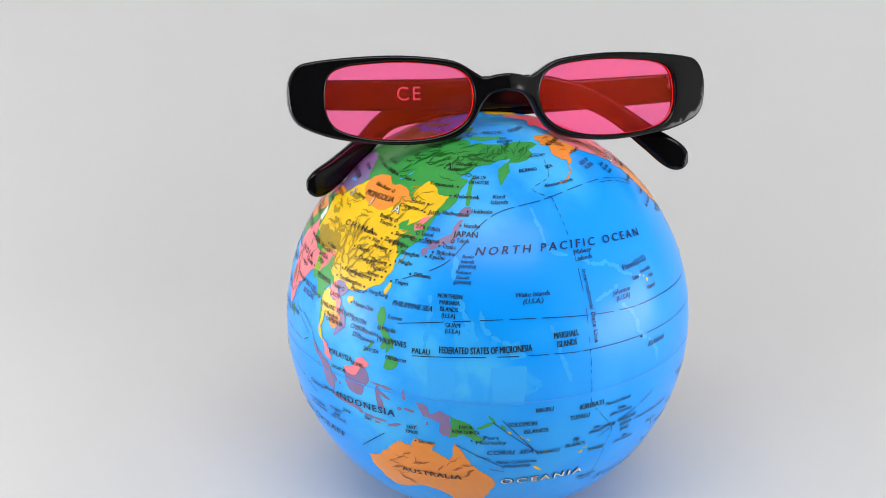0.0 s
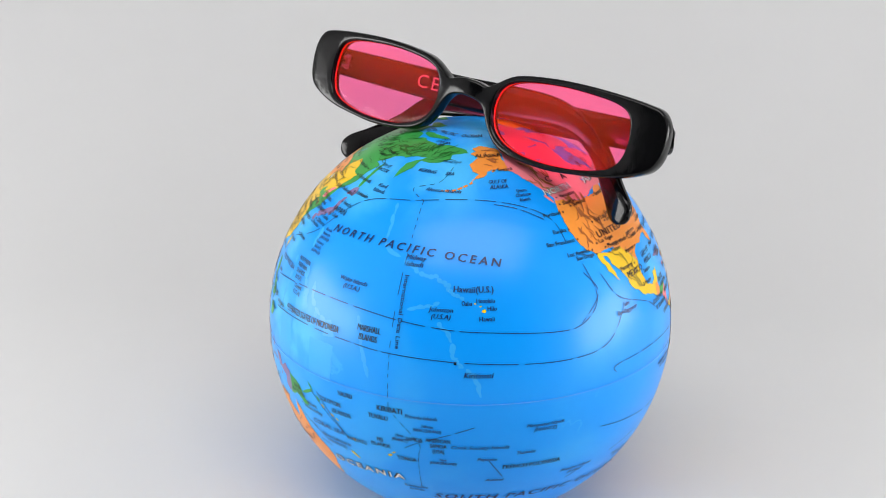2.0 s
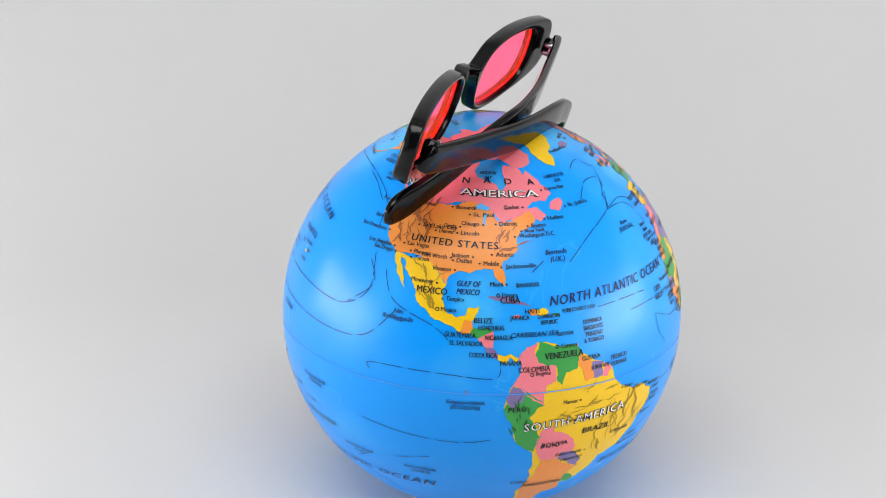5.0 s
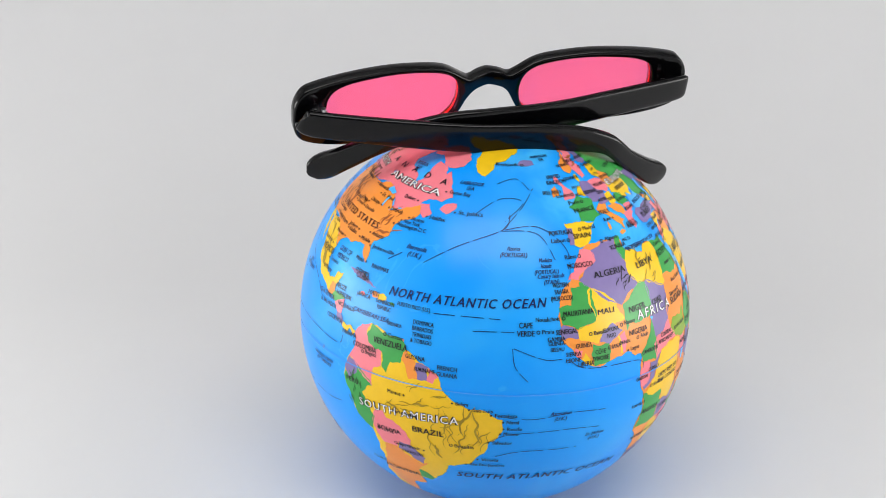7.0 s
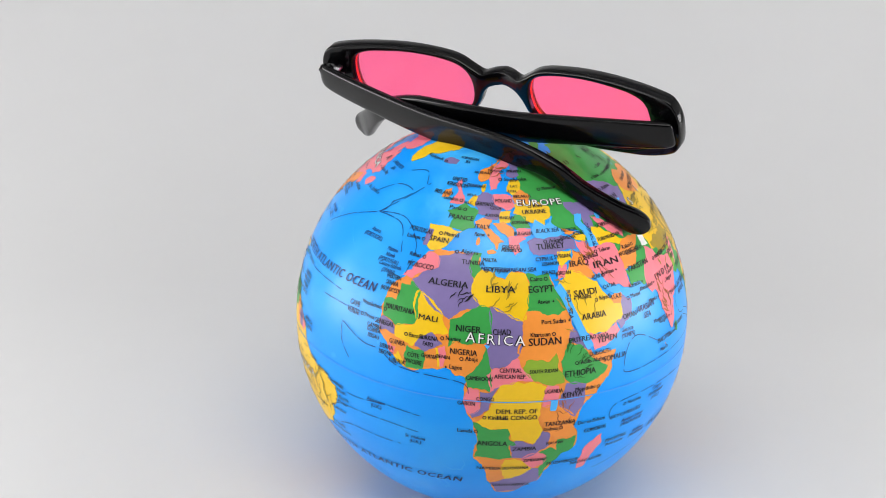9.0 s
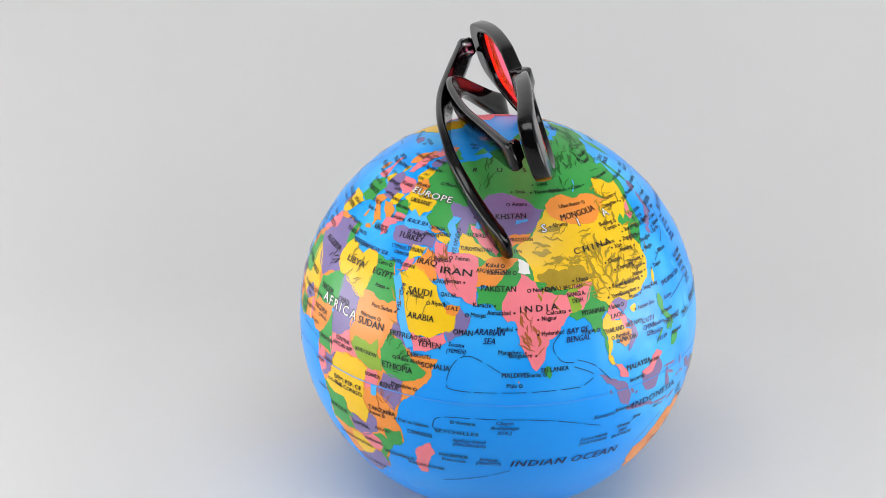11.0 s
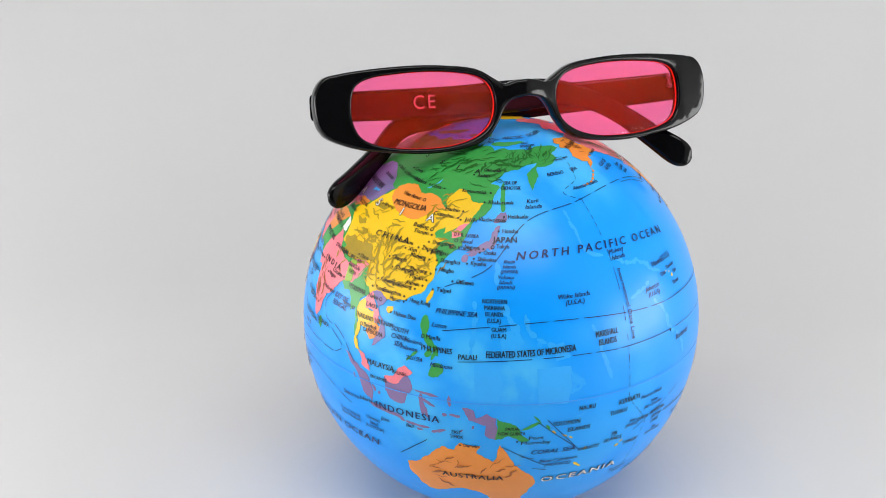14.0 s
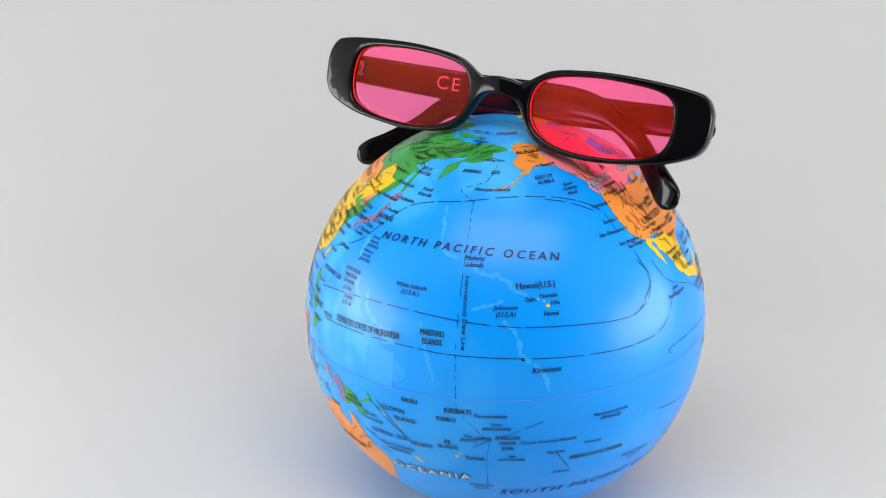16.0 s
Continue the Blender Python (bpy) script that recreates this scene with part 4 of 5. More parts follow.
# ---- the printed map: sea lines ----
LINES = [((18.7, 126), (21.9, 155.1), (20.8, 178.4), (19.6, 192.5), (19, 203.3), (17.6, 224), (18.5, 233), (24, 239), (34, 237)),
         ((11.1, 131), (12.4, 165.6), (11.8, 178.8), (10.9, 204.4), (9.9, 227), (11.5, 240), (19, 248)),
         ((30, 125), (36, 138), (48.9, 151.8), (53.2, 177.7), (52.7, 217.9), (47, 231.6), (40, 234)),
         ((2.8, -117.5), (4.8, -116.8), (5, -97.5), (4.3, -84), (7, -82)), ((-12.6, -121.2), (-15.3, -93.7), (-14, -84)), ((17.1, -41.7), (17.4, -30.4)),
         ((20.4, -53.2), (20.6, -34.3)), ((13, -30.3), (9.9, -22), (9.4, -15.8), (6.3, -9.4), (5, 7.6), (2, 10.2)), ((13, -30.7), (8, -29.8), (3.9, -26.3)),
         ((-6.1, -34.6), (-7.4, -24.8), (-6.2, -13.4), (-7, -2.8)), ((-15.6, -36.5), (-12.3, -29.8), (-11.6, -14.3), (-12.5, -3.8)), ((-20.5, -33.8), (-18.5, -25.8), (-18.5, -9.8)),
         ((3.7, 90), (3.7, 71.3), (3.7, 56.5), (6, 54.5), (11.5, 56.5), (13.1, 60.9), (9.3, 68.3)), ((-9.4, 97), (-5.5, 84), (-4.2, 71.5), (-4.6, 54), (-7.5, 50.7), (-10, 52)),
         ((18.9, 85), (15.5, 82.5), (11.6, 84.7), (10.8, 88.2)), ((11.3, 89.2), (9, 94.2), (3.7, 99.3)), ((9.6, 88.2), (6.5, 93.9), (4, 91)), ((-29, 51.7), (-22.3, 72.3)),
         ((44.6, -34.5), (51.3, -26.6), (57.5, -19.9)), ((44.7, -33.5), (45.4, -20.9), (38.7, -12.2), (31, -12.8)), ((33, -59.8), (38.7, -50.3), (44.6, -34.5), (49, -31.8)), ((44.3, -34.8), (43.5, -21.8), (36, -16.8)),
         ((48.6, -45.8), (54, -35.8), (53, -25.8), (47, -33.8)), ((59, -37.8), (61, -27.8), (57, -21.8)), ((-24.5, -112.6), (-21.8, -101.2)), ((-15, -177), (-11.8, -171.3), (-6.7, -158.2)), ((53, -150), (51, -140), (47, -131)),
         ((31, -123.5), (25, -120.2), (18.5, -127.7)), ((29.3, -117.3), (22, -112.5), (17, -100), (14, -96))]
for q in LINES:
    ribbon(q, 0.18, "navy", "current_line", 4, dash=(6.4, 1.1), label="printed sea current line")
ribbon(((53.1, 179.2), (37.9, 179.5), (12, 178.9), (-0.2, 179), (-3, 179)), 0.15, "navy", "date_line", 4, dash=(1.6, 1.0), label="dashed printed date line")
ribbon(((68, 190.5), (60, 184), (56.5, 172), (53.1, 179.2)), 0.15, "navy", "date_line", 4, dash=(1.6, 1.0), label="dashed printed date line")
ribbon(((-5, 180.5), (-13, 187), (-18, 186.5), (-30, 186)), 0.15, "navy", "date_line", 4, dash=(1.6, 1.0), label="dashed printed date line")
for a, b in (((-5.6, 152.5), (-15, 163.5)), ((-5, 155), (-16.5, 165)), ((-13.5, 143.2), (-21, 155.5)), ((-21.2, 112.8), (-13.5, 122.3)), ((-18, -154), (-24, -150)), ((31.5, -72.5), (34.3, -68.3)), ((-30, -128), (-26.6, -122)), ((-17, 148), (-18, 152)), ((-22, 152), (-23, 156))):
    ribbon((a, tuple((np.array(a) + np.array(b)) / 2), b), 0.2, "navy", "pointer_line", 4, label="thin printed pointer line")

# ---- the printed map: names of seas and islands ----
SEA_NAME = dict(colour="navy", slant=0.28, true=False)
words("NORTH PACIFIC OCEAN", 39.4, 178.4, 2.2, width=49, bend=-0.0026, slope=-0.055, gap=1.45, **SEA_NAME)
words("SOUTH PACIFIC OCEAN", -34.2, -135.5, 2.4, width=58, gap=1.2, **SEA_NAME)
words("NORTH ATLANTIC OCEAN", 24.4, -44.6, 2.5, width=43, gap=1.15, slope=0.03, **SEA_NAME)
words("SOUTH ATLANTIC OCEAN", -29.6, -18.3, 2.3, width=47, gap=1.15, **SEA_NAME)
words("INDIAN OCEAN", -19.8, 88.7, 2.4, width=31.5, gap=1.15, slope=-0.03, **SEA_NAME)
for text, la, lo, cap, width in (
        ("Midway\nIslands", 36.2, -177.2, 1.25, 5.4), ("Wake Islands\n(U.S.A.)", 26.9, 163.9, 1.2, 9), ("Johnston\n(U.S.A)", 23.4, -167.9, 1.2, 6.4), ("Kiritimati", 8, -157.3, 1.5, 7.6), ("Phoenix Islands", -4.6, -172.1, 1.1, 8.6),
        ("Tokelau\n(NEW ZEALAND)", -7.9, -170.6, 0.95, 7.4), ("CORAL SEA", -15.5, 157.4, 1.5, 12), ("New Caledonia\n(FRANCE)", -20.2, 159.3, 1.2, 10.5), ("Uvea\n(FRANCE)", -11.9, -178.3, 1.05, 4.4), ("Cook Society Islands", -13.3, -156.5, 1.15, 15), ("Tuamotu", -15.5, -143.9, 1.1, 5),
        ("Papeete", -17.4, -154.6, 1.1, 5), ("Marquesas Islands\n(FRANCE)", -7.9, -139.2, 1.05, 10.5), ("Aleutian Islands", 57.0, -173.2, 1.1, 9.5), ("BERING      SEA", 63.0, 179.3, 1.2, 10), ("GULF OF\nALASKA", 59.4, -145.7, 1.25, 5.2), ("Queen\nCharlotte\nIslands", 55.2, -135.6, 1.05, 4.2),
        ("SEA OF\nOKHOTSK", 60.2, 146, 1.2, 5.2), ("EAST\nSIBERIAN\nSEA", 75.6, 168, 1.0, 4.4), ("Kuril\nIslands", 54.0, 155.5, 1.2, 4.4), ("ARCTIC   OCEAN", 80.5, 178, 1.6, 13), ("Islas\nRevillagigedo", 18.6, -110.6, 1.2, 8.6), ("Galapagos Islands\n(ECUADOR)", -3.4, -90.8, 1.1, 10),
        ("Pitcairn Island\n(U.K.)", -26.7, -125.8, 1.1, 10), ("Easter Islands\n(CHILE)", -28.3, -104.7, 1.1, 9), ("Azores\n(PORTUGAL)", 38.4, -30.6, 1.25, 7), ("Madeira\nIslands\n(PORTUGAL)", 34.4, -20.2, 1.1, 6.4), ("Canary Islands\n(SPAIN)", 30.9, -18.9, 1.1, 7.4),
        ("LABRADOR\nSEA", 57.4, -50.8, 1.2, 6.6), ("Bermuda\n(U.K.)", 35.2, -63.6, 1.35, 6), ("Ascension\n(U.K.)", -7, -16.5, 1.2, 6), ("St. Helena\n(U.K.)", -15.5, -4.8, 1.1, 5.8), ("CARIBBEAN SEA", 15.7, -72.9, 1.3, 12.6), ("NORWEGIAN\nSEA", 68.5, -7, 1.05, 5.4), ("HUDSON\nBAY", 60, -86, 1.2, 4.4),
        ("ARABIAN\nSEA", 18.6, 65.4, 1.6, 8.2), ("BAY OF\nBENGAL", 18.0, 89.8, 1.5, 6.6), ("Chagos\nArchipelago\n(U.K.)", -6.9, 69.9, 1.1, 7.6), ("Agalega Island\n(MAURITIUS)", -12.5, 60.5, 1.05, 9), ("Rodrigues\n(MAURITIUS)", -18.9, 65.8, 1.1, 6.6), ("Socotra\n(YEMEN)", 14.9, 56.6, 1.15, 5),
        ("MEDITERRANEAN SEA", 35.4, 20, 1.1, 14.5), ("BLACK SEA", 45.8, 35.1, 1.2, 6.4), ("Cocos Islands\n(AUSTRALIA)", -13.9, 95.5, 1.05, 8.6), ("SOUTH\nCHINA\nSEA", 14.9, 113.7, 1.3, 5.2), ("PHILIPPINE SEA", 23.7, 129.5, 1.35, 11), ("Christmas\nIsland\n(AUSTRALIA)", -13.4, 105.1, 1.1, 6.6),
        ("Bonin\nIslands\n(JAPAN)", 36.3, 144.5, 0.92, 4.4), ("Volcano\nIslands\n(JAPAN)", 32.2, 143.4, 0.92, 4.4), ("GULF OF\nMEXICO", 27.6, -91.2, 1.45, 6.2), ("SULU SEA", 10.2, 118.8, 1.1, 4.6), ("Bering Strait", 67.5, -173, 0.8, 5), ("Kermadec\nIslands", -31.3, -175.9, 1.1, 6.4), ("Niue\n(NEW ZEALAND)", -18.6, -166.6, 0.95, 7),
        ("Sumatra", -6.4, 97.5, 1.25, 6.2), ("Java", -10.4, 109.5, 1.25, 3), ("Bali", -9.9, 117.6, 1.1, 2.4), ("Austral", -25.5, -152, 1.1, 5), ("LAPTEV\nSEA", 78.5, 125, 1.0, 4), ("KARA SEA", 76.5, 75, 1.0, 5), ("BARENTS\nSEA", 74.5, 42, 1.0, 4.6), ("Luzon", 20, 125, 1.2, 4), ("Mindoro", 14.6, 118, 1.15, 5), ("Palawan", 12.6, 117, 1.1, 5), ("Mindanao", 9.5, 126.5, 1.15, 6)):
    words(text, la, lo, cap, width=width, **SEA_NAME)
words("International Date Line", 22.8, -179.0, 1.15, "navy", width=19, true=False, upright=True)
words("RED   SEA", 25.4, 38.3, 1.1, "navy", width=7.5, true=False, upright=True)
words("CASPIAN SEA", 42.6, 52.2, 1.1, "navy", width=7.5, true=False, upright=True)
for text, la, lo, cap, width, slope in (
        ("FEDERATED STATES OF MICRONESIA", 14.1, 150.5, 1.75, 23.5, 0.04), ("MARSHALL\nISLANDS", 15.8, 172.3, 1.6, 6.8, 0), ("NAURU", -2.6, 165.9, 1.35, 4.6, 0), ("SOLOMON", -6.4, 160.3, 1.4, 7.4, 0), ("ISLANDS", -8.8, 164.0, 1.35, 6.4, 0), ("KIRIBATI", -3.6, 179.3, 1.55, 7.0, 0),
        ("TUVALU", -6.4, 175.9, 1.4, 5.6, 0), ("VANUATU", -16.4, 167.8, 1.3, 6.4, 0), ("FIJI\nISLANDS", -14.6, 175.8, 1.3, 5.6, 0), ("SAMOA", -11.7, -174.2, 1.25, 4.4, 0), ("AMERICAN\nSAMOA\n(USA)", -13.3, -167.8, 1.25, 6.4, 0), ("TONGA", -18.9, -176.9, 1.4, 5.2, 0), ("FRENCH POLYNESIA", -20.4, -141.5, 1.5, 16, 0),
        ("CAPE\nVERDE", 18.1, -27.2, 1.5, 4.6, 0), ("PUERTO RICO (U.S.)", 20.8, -59.5, 1.05, 9.6, 0), ("DOMINICA\nBARBADOS\nTRINIDAD\n& TOBAGO", 14.8, -55.8, 1.15, 6, 0), ("GRENADA", 15.2, -64.4, 1.0, 4.6, 0), ("SEYCHELLES", -9.1, 57.2, 1.15, 11.5, 0), ("MALDIVES", 8.6, 72.4, 1.35, 7, 0), ("COMOROS", -11.4, 46.7, 1.35, 7, 0),
        ("MAURITIUS\nPort Louis", -18.4, 56.0, 1.2, 7.6, 0), ("NORTHERN\nMARIANA\nISLANDS\n(U.S.A)", 24.7, 140.2, 1.15, 6.4, 0), ("GUAM\n(U.S.A)", 19.2, 141.6, 1.1, 3.8, 0), ("PALAU", 12.6, 133.5, 1.4, 4.8, 0.05)):
    words(text, la, lo, cap, width=width, slope=slope, true=False)
for text, la, lo, cap in (("Hawaii(U.S.)", 29.6, -158.8, 1.6), ("Oahu", 26.3, -160.7, 1.2), ("Honolulu", 27.0, -155.4, 1.1), ("Hilo", 25, -153.6, 1.1), ("Hawaii", 22.4, -155.1, 1.2)):
    words(text, la, lo, cap, "navy", width=0.52 * cap * len(text), true=False)
# ---- names of continents ----
for text, la, lo, cap, width, slope, gap in (("SOUTH AMERICA", -9.6, -59.7, 2.4, 30.4, 0.05, 1.15), ("AFRICA", 17.1, 16.6, 2.6, 15.5, -0.04, 1.3), ("EUROPE", 54.3, 35, 1.9, 12.5, -0.04, 1.1), ("OCEANIA", -27.2, 168.2, 2.2, 23, 0.02, 1.3)):
    words(text, la, lo, cap, "white", width=width, slope=slope, gap=gap, outline=True, true=False)
words("NORTH", 54.7, -116.9, 1.9, "white", width=9.4, slope=0.03, outline=True, true=False)
words("AMERICA", 53.8, -81.1, 2.1, "white", width=20.6, slope=-0.04, outline=True, true=False)
for ch, la, lo in (("A", 46.3, 68.4), ("S", 46.6, 84.4), ("I", 47, 99), ("A", 47.6, 113.1)):
    words(ch, la, lo, 2.3, "white", outline=True, true=False)
# ---- names of countries ----
for text, la, lo, cap, width in (
        ("MEXICO", 23.6, -101.5, 1.9, 8.6), ("CUBA", 22.0, -79.2, 1.8, 5.4), ("BELIZE", 17.8, -85.8, 1.5, 5), ("HONDURAS", 15.9, -83.8, 1.4, 7), ("GUATEMALA", 13.9, -92, 1.5, 8.6), ("NICARAGUA", 13.4, -82, 1.4, 7.6), ("EL SALVADOR", 11.9, -90.4, 1.4, 9),
        ("COSTA RICA", 9.2, -86.4, 1.4, 7.6), ("PANAMA", 7.4, -79.5, 1.4, 6), ("BAHAMAS", 25.6, -74, 1.3, 6.4), ("JAMAICA", 17.6, -76.6, 1.3, 5.4), ("HAITI", 19.2, -73.2, 1.3, 4), ("DOMINICAN\nREPUBLIC", 17.2, -68.6, 1.2, 6.4), ("ALASKA", 66, -151.5, 1.5, 7.6), ("VENEZUELA", 8.5, -65, 1.9, 11.5),
        ("COLOMBIA", 5.6, -73.4, 1.6, 9), ("GUYANA", 7.2, -57.5, 1.4, 6), ("SURINAME", 4.8, -55, 1.2, 6.4), ("FRENCH\nGUIANA", 6.2, -49.5, 1.4, 6), ("PERU", -5.2, -77.6, 1.6, 5), ("BOLIVIA", -15.8, -64.5, 1.6, 8), ("BRAZIL", -12.6, -53.6, 2.1, 9.6), ("PARAGUAY", -22.8, -58, 1.2, 7), ("ARGENTINA", -33, -65, 1.8, 12), ("CHILE", -31, -73, 1.3, 5),
        ("MOROCCO", 31.6, -7.2, 1.5, 8), ("ALGERIA", 28.3, 2.6, 1.9, 11.5), ("TUNISIA", 34.4, 8.7, 1.35, 6.4), ("LIBYA", 27.8, 17.8, 2.0, 8), ("EGYPT", 27.4, 29.5, 2.0, 7.2), ("MAURITANIA", 19.2, -11, 1.55, 9.4), ("MALI", 18.5, -1.6, 1.6, 5.6), ("NIGER", 17.2, 9.3, 1.9, 7), ("CHAD", 17, 18.3, 1.7, 5), ("SUDAN", 14.7, 30, 2.2, 9.4),
        ("SOUTH SUDAN", 7.6, 29.7, 1.15, 8), ("ERITREA", 15.6, 40.2, 1.5, 7.6), ("ETHIOPIA", 7.2, 39.8, 1.9, 9.6), ("DJIBOUTI", 11.9, 45.6, 1.3, 7), ("SOMALIA", 10.0, 50.5, 1.6, 8.2), ("KENYA", 1.6, 37.8, 1.7, 6), ("UGANDA", 2.6, 32.6, 1.3, 5.4), ("TANZANIA", -6.0, 35.2, 1.5, 9.5), ("DEM. REP. OF\nTHE CONGO", -3.2, 23.5, 1.5, 12),
        ("CENTRAL\nAFRICAN REP.", 7.0, 21, 1.3, 9), ("CAMEROON", 4.9, 12.7, 1.3, 7.4), ("NIGERIA", 11, 8, 1.7, 7.6), ("BENIN", 9, 2.5, 1.1, 3.8), ("GHANA", 8.6, -1.3, 1.3, 4.6), ("CÔTE\nD'IVOIRE", 7.4, -5.6, 1.4, 5.4), ("BURKINA\nFASO", 12.6, -1.6, 1.3, 5.4), ("SENEGAL", 14.6, -15.3, 1.5, 6.6), ("GAMBIA", 12.9, -18.4, 1.3, 5.2),
        ("GUINEA-\nBISSAU", 11, -18.2, 1.25, 5.2), ("GUINEA", 10.5, -10.4, 1.4, 5), ("SIERRA\nLEONE", 7.8, -13.6, 1.3, 4.6), ("LIBERIA", 5.6, -10, 1.4, 5), ("WESTERN\nSAHARA\n(MOROCCO)", 25, -15.6, 1.35, 6.4), ("GABON", -1.2, 10, 1.3, 5), ("CONGO", 0.6, 15, 1.2, 5), ("ANGOLA", -12.3, 17.5, 1.8, 8.6), ("ZAMBIA", -14.2, 26.3, 1.5, 7),
        ("ZIMBABWE", -18.6, 29.8, 1.3, 7), ("MOZAMBIQUE", -20.5, 38.5, 1.4, 10), ("BOTSWANA", -21.6, 24.5, 1.4, 7.6), ("NAMIBIA", -21.5, 16.5, 1.4, 7), ("MALAWI", -12.5, 34.5, 1.1, 5), ("MADAGASCAR", -21.8, 47, 1.3, 11), ("SOUTH AFRICA", -30, 24, 1.5, 11),
        ("SAUDI", 26, 43.5, 1.9, 7.2), ("ARABIA", 21, 45, 1.8, 8), ("YEMEN", 15.4, 48.2, 1.7, 6.8), ("OMAN", 19.2, 57.5, 1.6, 5.4), ("U.A.E", 24.4, 54, 1.25, 3.6), ("QATAR", 27, 52.5, 1.2, 4.4), ("KUWAIT", 29.6, 49.6, 1.2, 4.6), ("IRAQ", 33.2, 43.6, 1.8, 6), ("IRAN", 32.6, 54, 2.0, 9), ("TURKEY", 38.6, 34.5, 1.8, 8.4), ("SYRIAN", 35.6, 38, 1.2, 5),
        ("CYPRUS", 35.3, 31.5, 1.2, 5), ("LEBANON", 33.9, 33.4, 1.1, 5), ("ISRAEL", 31.6, 32.6, 1.15, 4), ("JORDAN", 31, 37.2, 1.15, 4.6), ("GEORGIA", 42.6, 43.6, 1.1, 5), ("ARMENIA", 40.5, 42, 1.1, 5), ("AZERB.", 41.3, 47.3, 1.1, 4), ("UZBEKISTAN", 42.3, 61.5, 1.2, 8), ("TURKMENISTAN", 38.7, 59.8, 1.2, 9),
        ("KYRGYZSTAN", 41.5, 75.3, 1.1, 7), ("TAJIKISTAN", 38.5, 71.8, 1.0, 6), ("AFGHANISTAN", 33.6, 66, 1.2, 9), ("PAKISTAN", 29.2, 68, 1.7, 9.6), ("NEPAL", 28.6, 84.2, 1.4, 6), ("BHUTAN", 28.3, 90.7, 1.2, 5.6), ("BANGLA-\nDESH", 25.6, 91.4, 1.3, 5.6), ("MYANMAR", 21.4, 95.8, 1.5, 7.4), ("SRI LANKA", 8.2, 82.6, 1.4, 8),
        ("THAILAND", 15.6, 101.2, 1.4, 7), ("LAOS", 18.8, 103.2, 1.3, 4.2), ("VIET-NAM", 15.4, 108.6, 1.3, 6.4), ("CAMBODIA", 12.4, 105, 1.35, 7.4), ("MALAYSIA", 4.4, 108.2, 1.7, 9.4), ("BRUNEI", 4.3, 115.2, 1.1, 4.2), ("SINGAPORE", 0.6, 107.5, 1.1, 6), ("PHILIPPINES", 12.2, 125.2, 1.6, 9), 
        ("D.P.R. KOREA", 39, 130.3, 1.15, 7), ("R.O. KOREA", 35.2, 129, 1.15, 6.4), ("EAST\nTIMOR", -9.2, 130, 1.2, 3.8), ("PAPUA\nNEW GUINEA", -6.4, 145.5, 1.2, 7.6), ("UKRAINE", 48.8, 31.8, 1.5, 7), ("POLAND", 52.2, 19.3, 1.2, 4.8), ("GERMANY", 51, 10.3, 1.3, 5.4), ("FRANCE", 46.4, 1.5, 1.5, 7.2),
        ("SPAIN", 39.4, -3.6, 1.6, 5.6), ("PORTUGAL", 41.0, -11.3, 1.5, 7.4), ("ITALY", 44.2, 10, 1.35, 4.4), ("GREECE", 38.8, 20.5, 1.3, 4.8), ("ROMANIA", 45.8, 25, 1.1, 5), ("BULGARIA", 42.6, 25.4, 1.1, 5.2), ("BELARUS", 53.7, 28.3, 1.1, 5), ("NORWAY", 61.5, 7.6, 1.1, 5), ("SWEDEN", 62.6, 15, 1.1, 4.4), ("FINLAND", 62.8, 26.4, 1.1, 4.4), ("DENMARK", 56.5, 5.5, 1.2, 5.4),
        ("UNITED\nKINGDOM", 57.2, -5, 1.5, 6), ("IRELAND", 53.2, -10, 1.4, 5.6), ("NETH.", 53.4, 4, 0.9, 2.6), ("BELG.", 51.0, 3.2, 0.9, 2.6), ("CZECH", 49.9, 15.2, 1.0, 3), ("AUSTRIA", 47.7, 13.5, 1.0, 4), ("HUNGARY", 47.1, 19.6, 1.0, 4.4), ("LAT.", 57, 25.3, 0.95, 2.2), ("LITH.", 55.3, 24, 0.95, 2.4), ("EST.", 58.9, 25.6, 0.95, 2.2), ("MALTA", 35.4, 14, 1.1, 3.8)):
    words(text, la, lo, cap * 0.9, width=width * 0.93)
words("JAPAN", 43.4, 142.9, 1.6, width=6.2, true=False)
words("INDONESIA", -6.1, 116.7, 2.0, "navy", width=19, true=False, gap=1.2)
for text, la, lo, cap, width, slope, gap in (("UNITED STATES", 39.0, -97.2, 1.9, 22.8, -0.02, 1.15), ("KAZAKHSTAN", 50.4, 67.6, 1.6, 13.4, 0.04, 1), ("I N D I A", 25.7, 79.2, 1.65, 9.8, 0.03, 1), ("MONGOLIA", 49.4, 100.8, 1.75, 11, 0.08, 1),
                                         ("C H I N A", 39.6, 100.9, 1.7, 11.8, 0.06, 1), ("AUSTRALIA", -26.0, 134.5, 1.9, 16.6, 0, 1.1)):
    words(text, la, lo, cap, width=width, slope=slope, gap=gap, true=False)
for ch, la, lo in (("C", 58.5, -117.8), ("A", 57.9, -107.6), ("N", 57.9, -96.8), ("A", 58.2, -86.5), ("D", 57.8, -76.3), ("A", 57.2, -65.3)):
    words(ch, la, lo, 2.0, true=False)
for ch, la, lo in (("R", 65.1, 51.5), ("U", 65.7, 66.9), ("S", 65.5, 82.8), ("S", 65.3, 98.5), ("I", 65, 112), ("A", 64.6, 126)):
    words(ch, la, lo, 1.6, true=False)
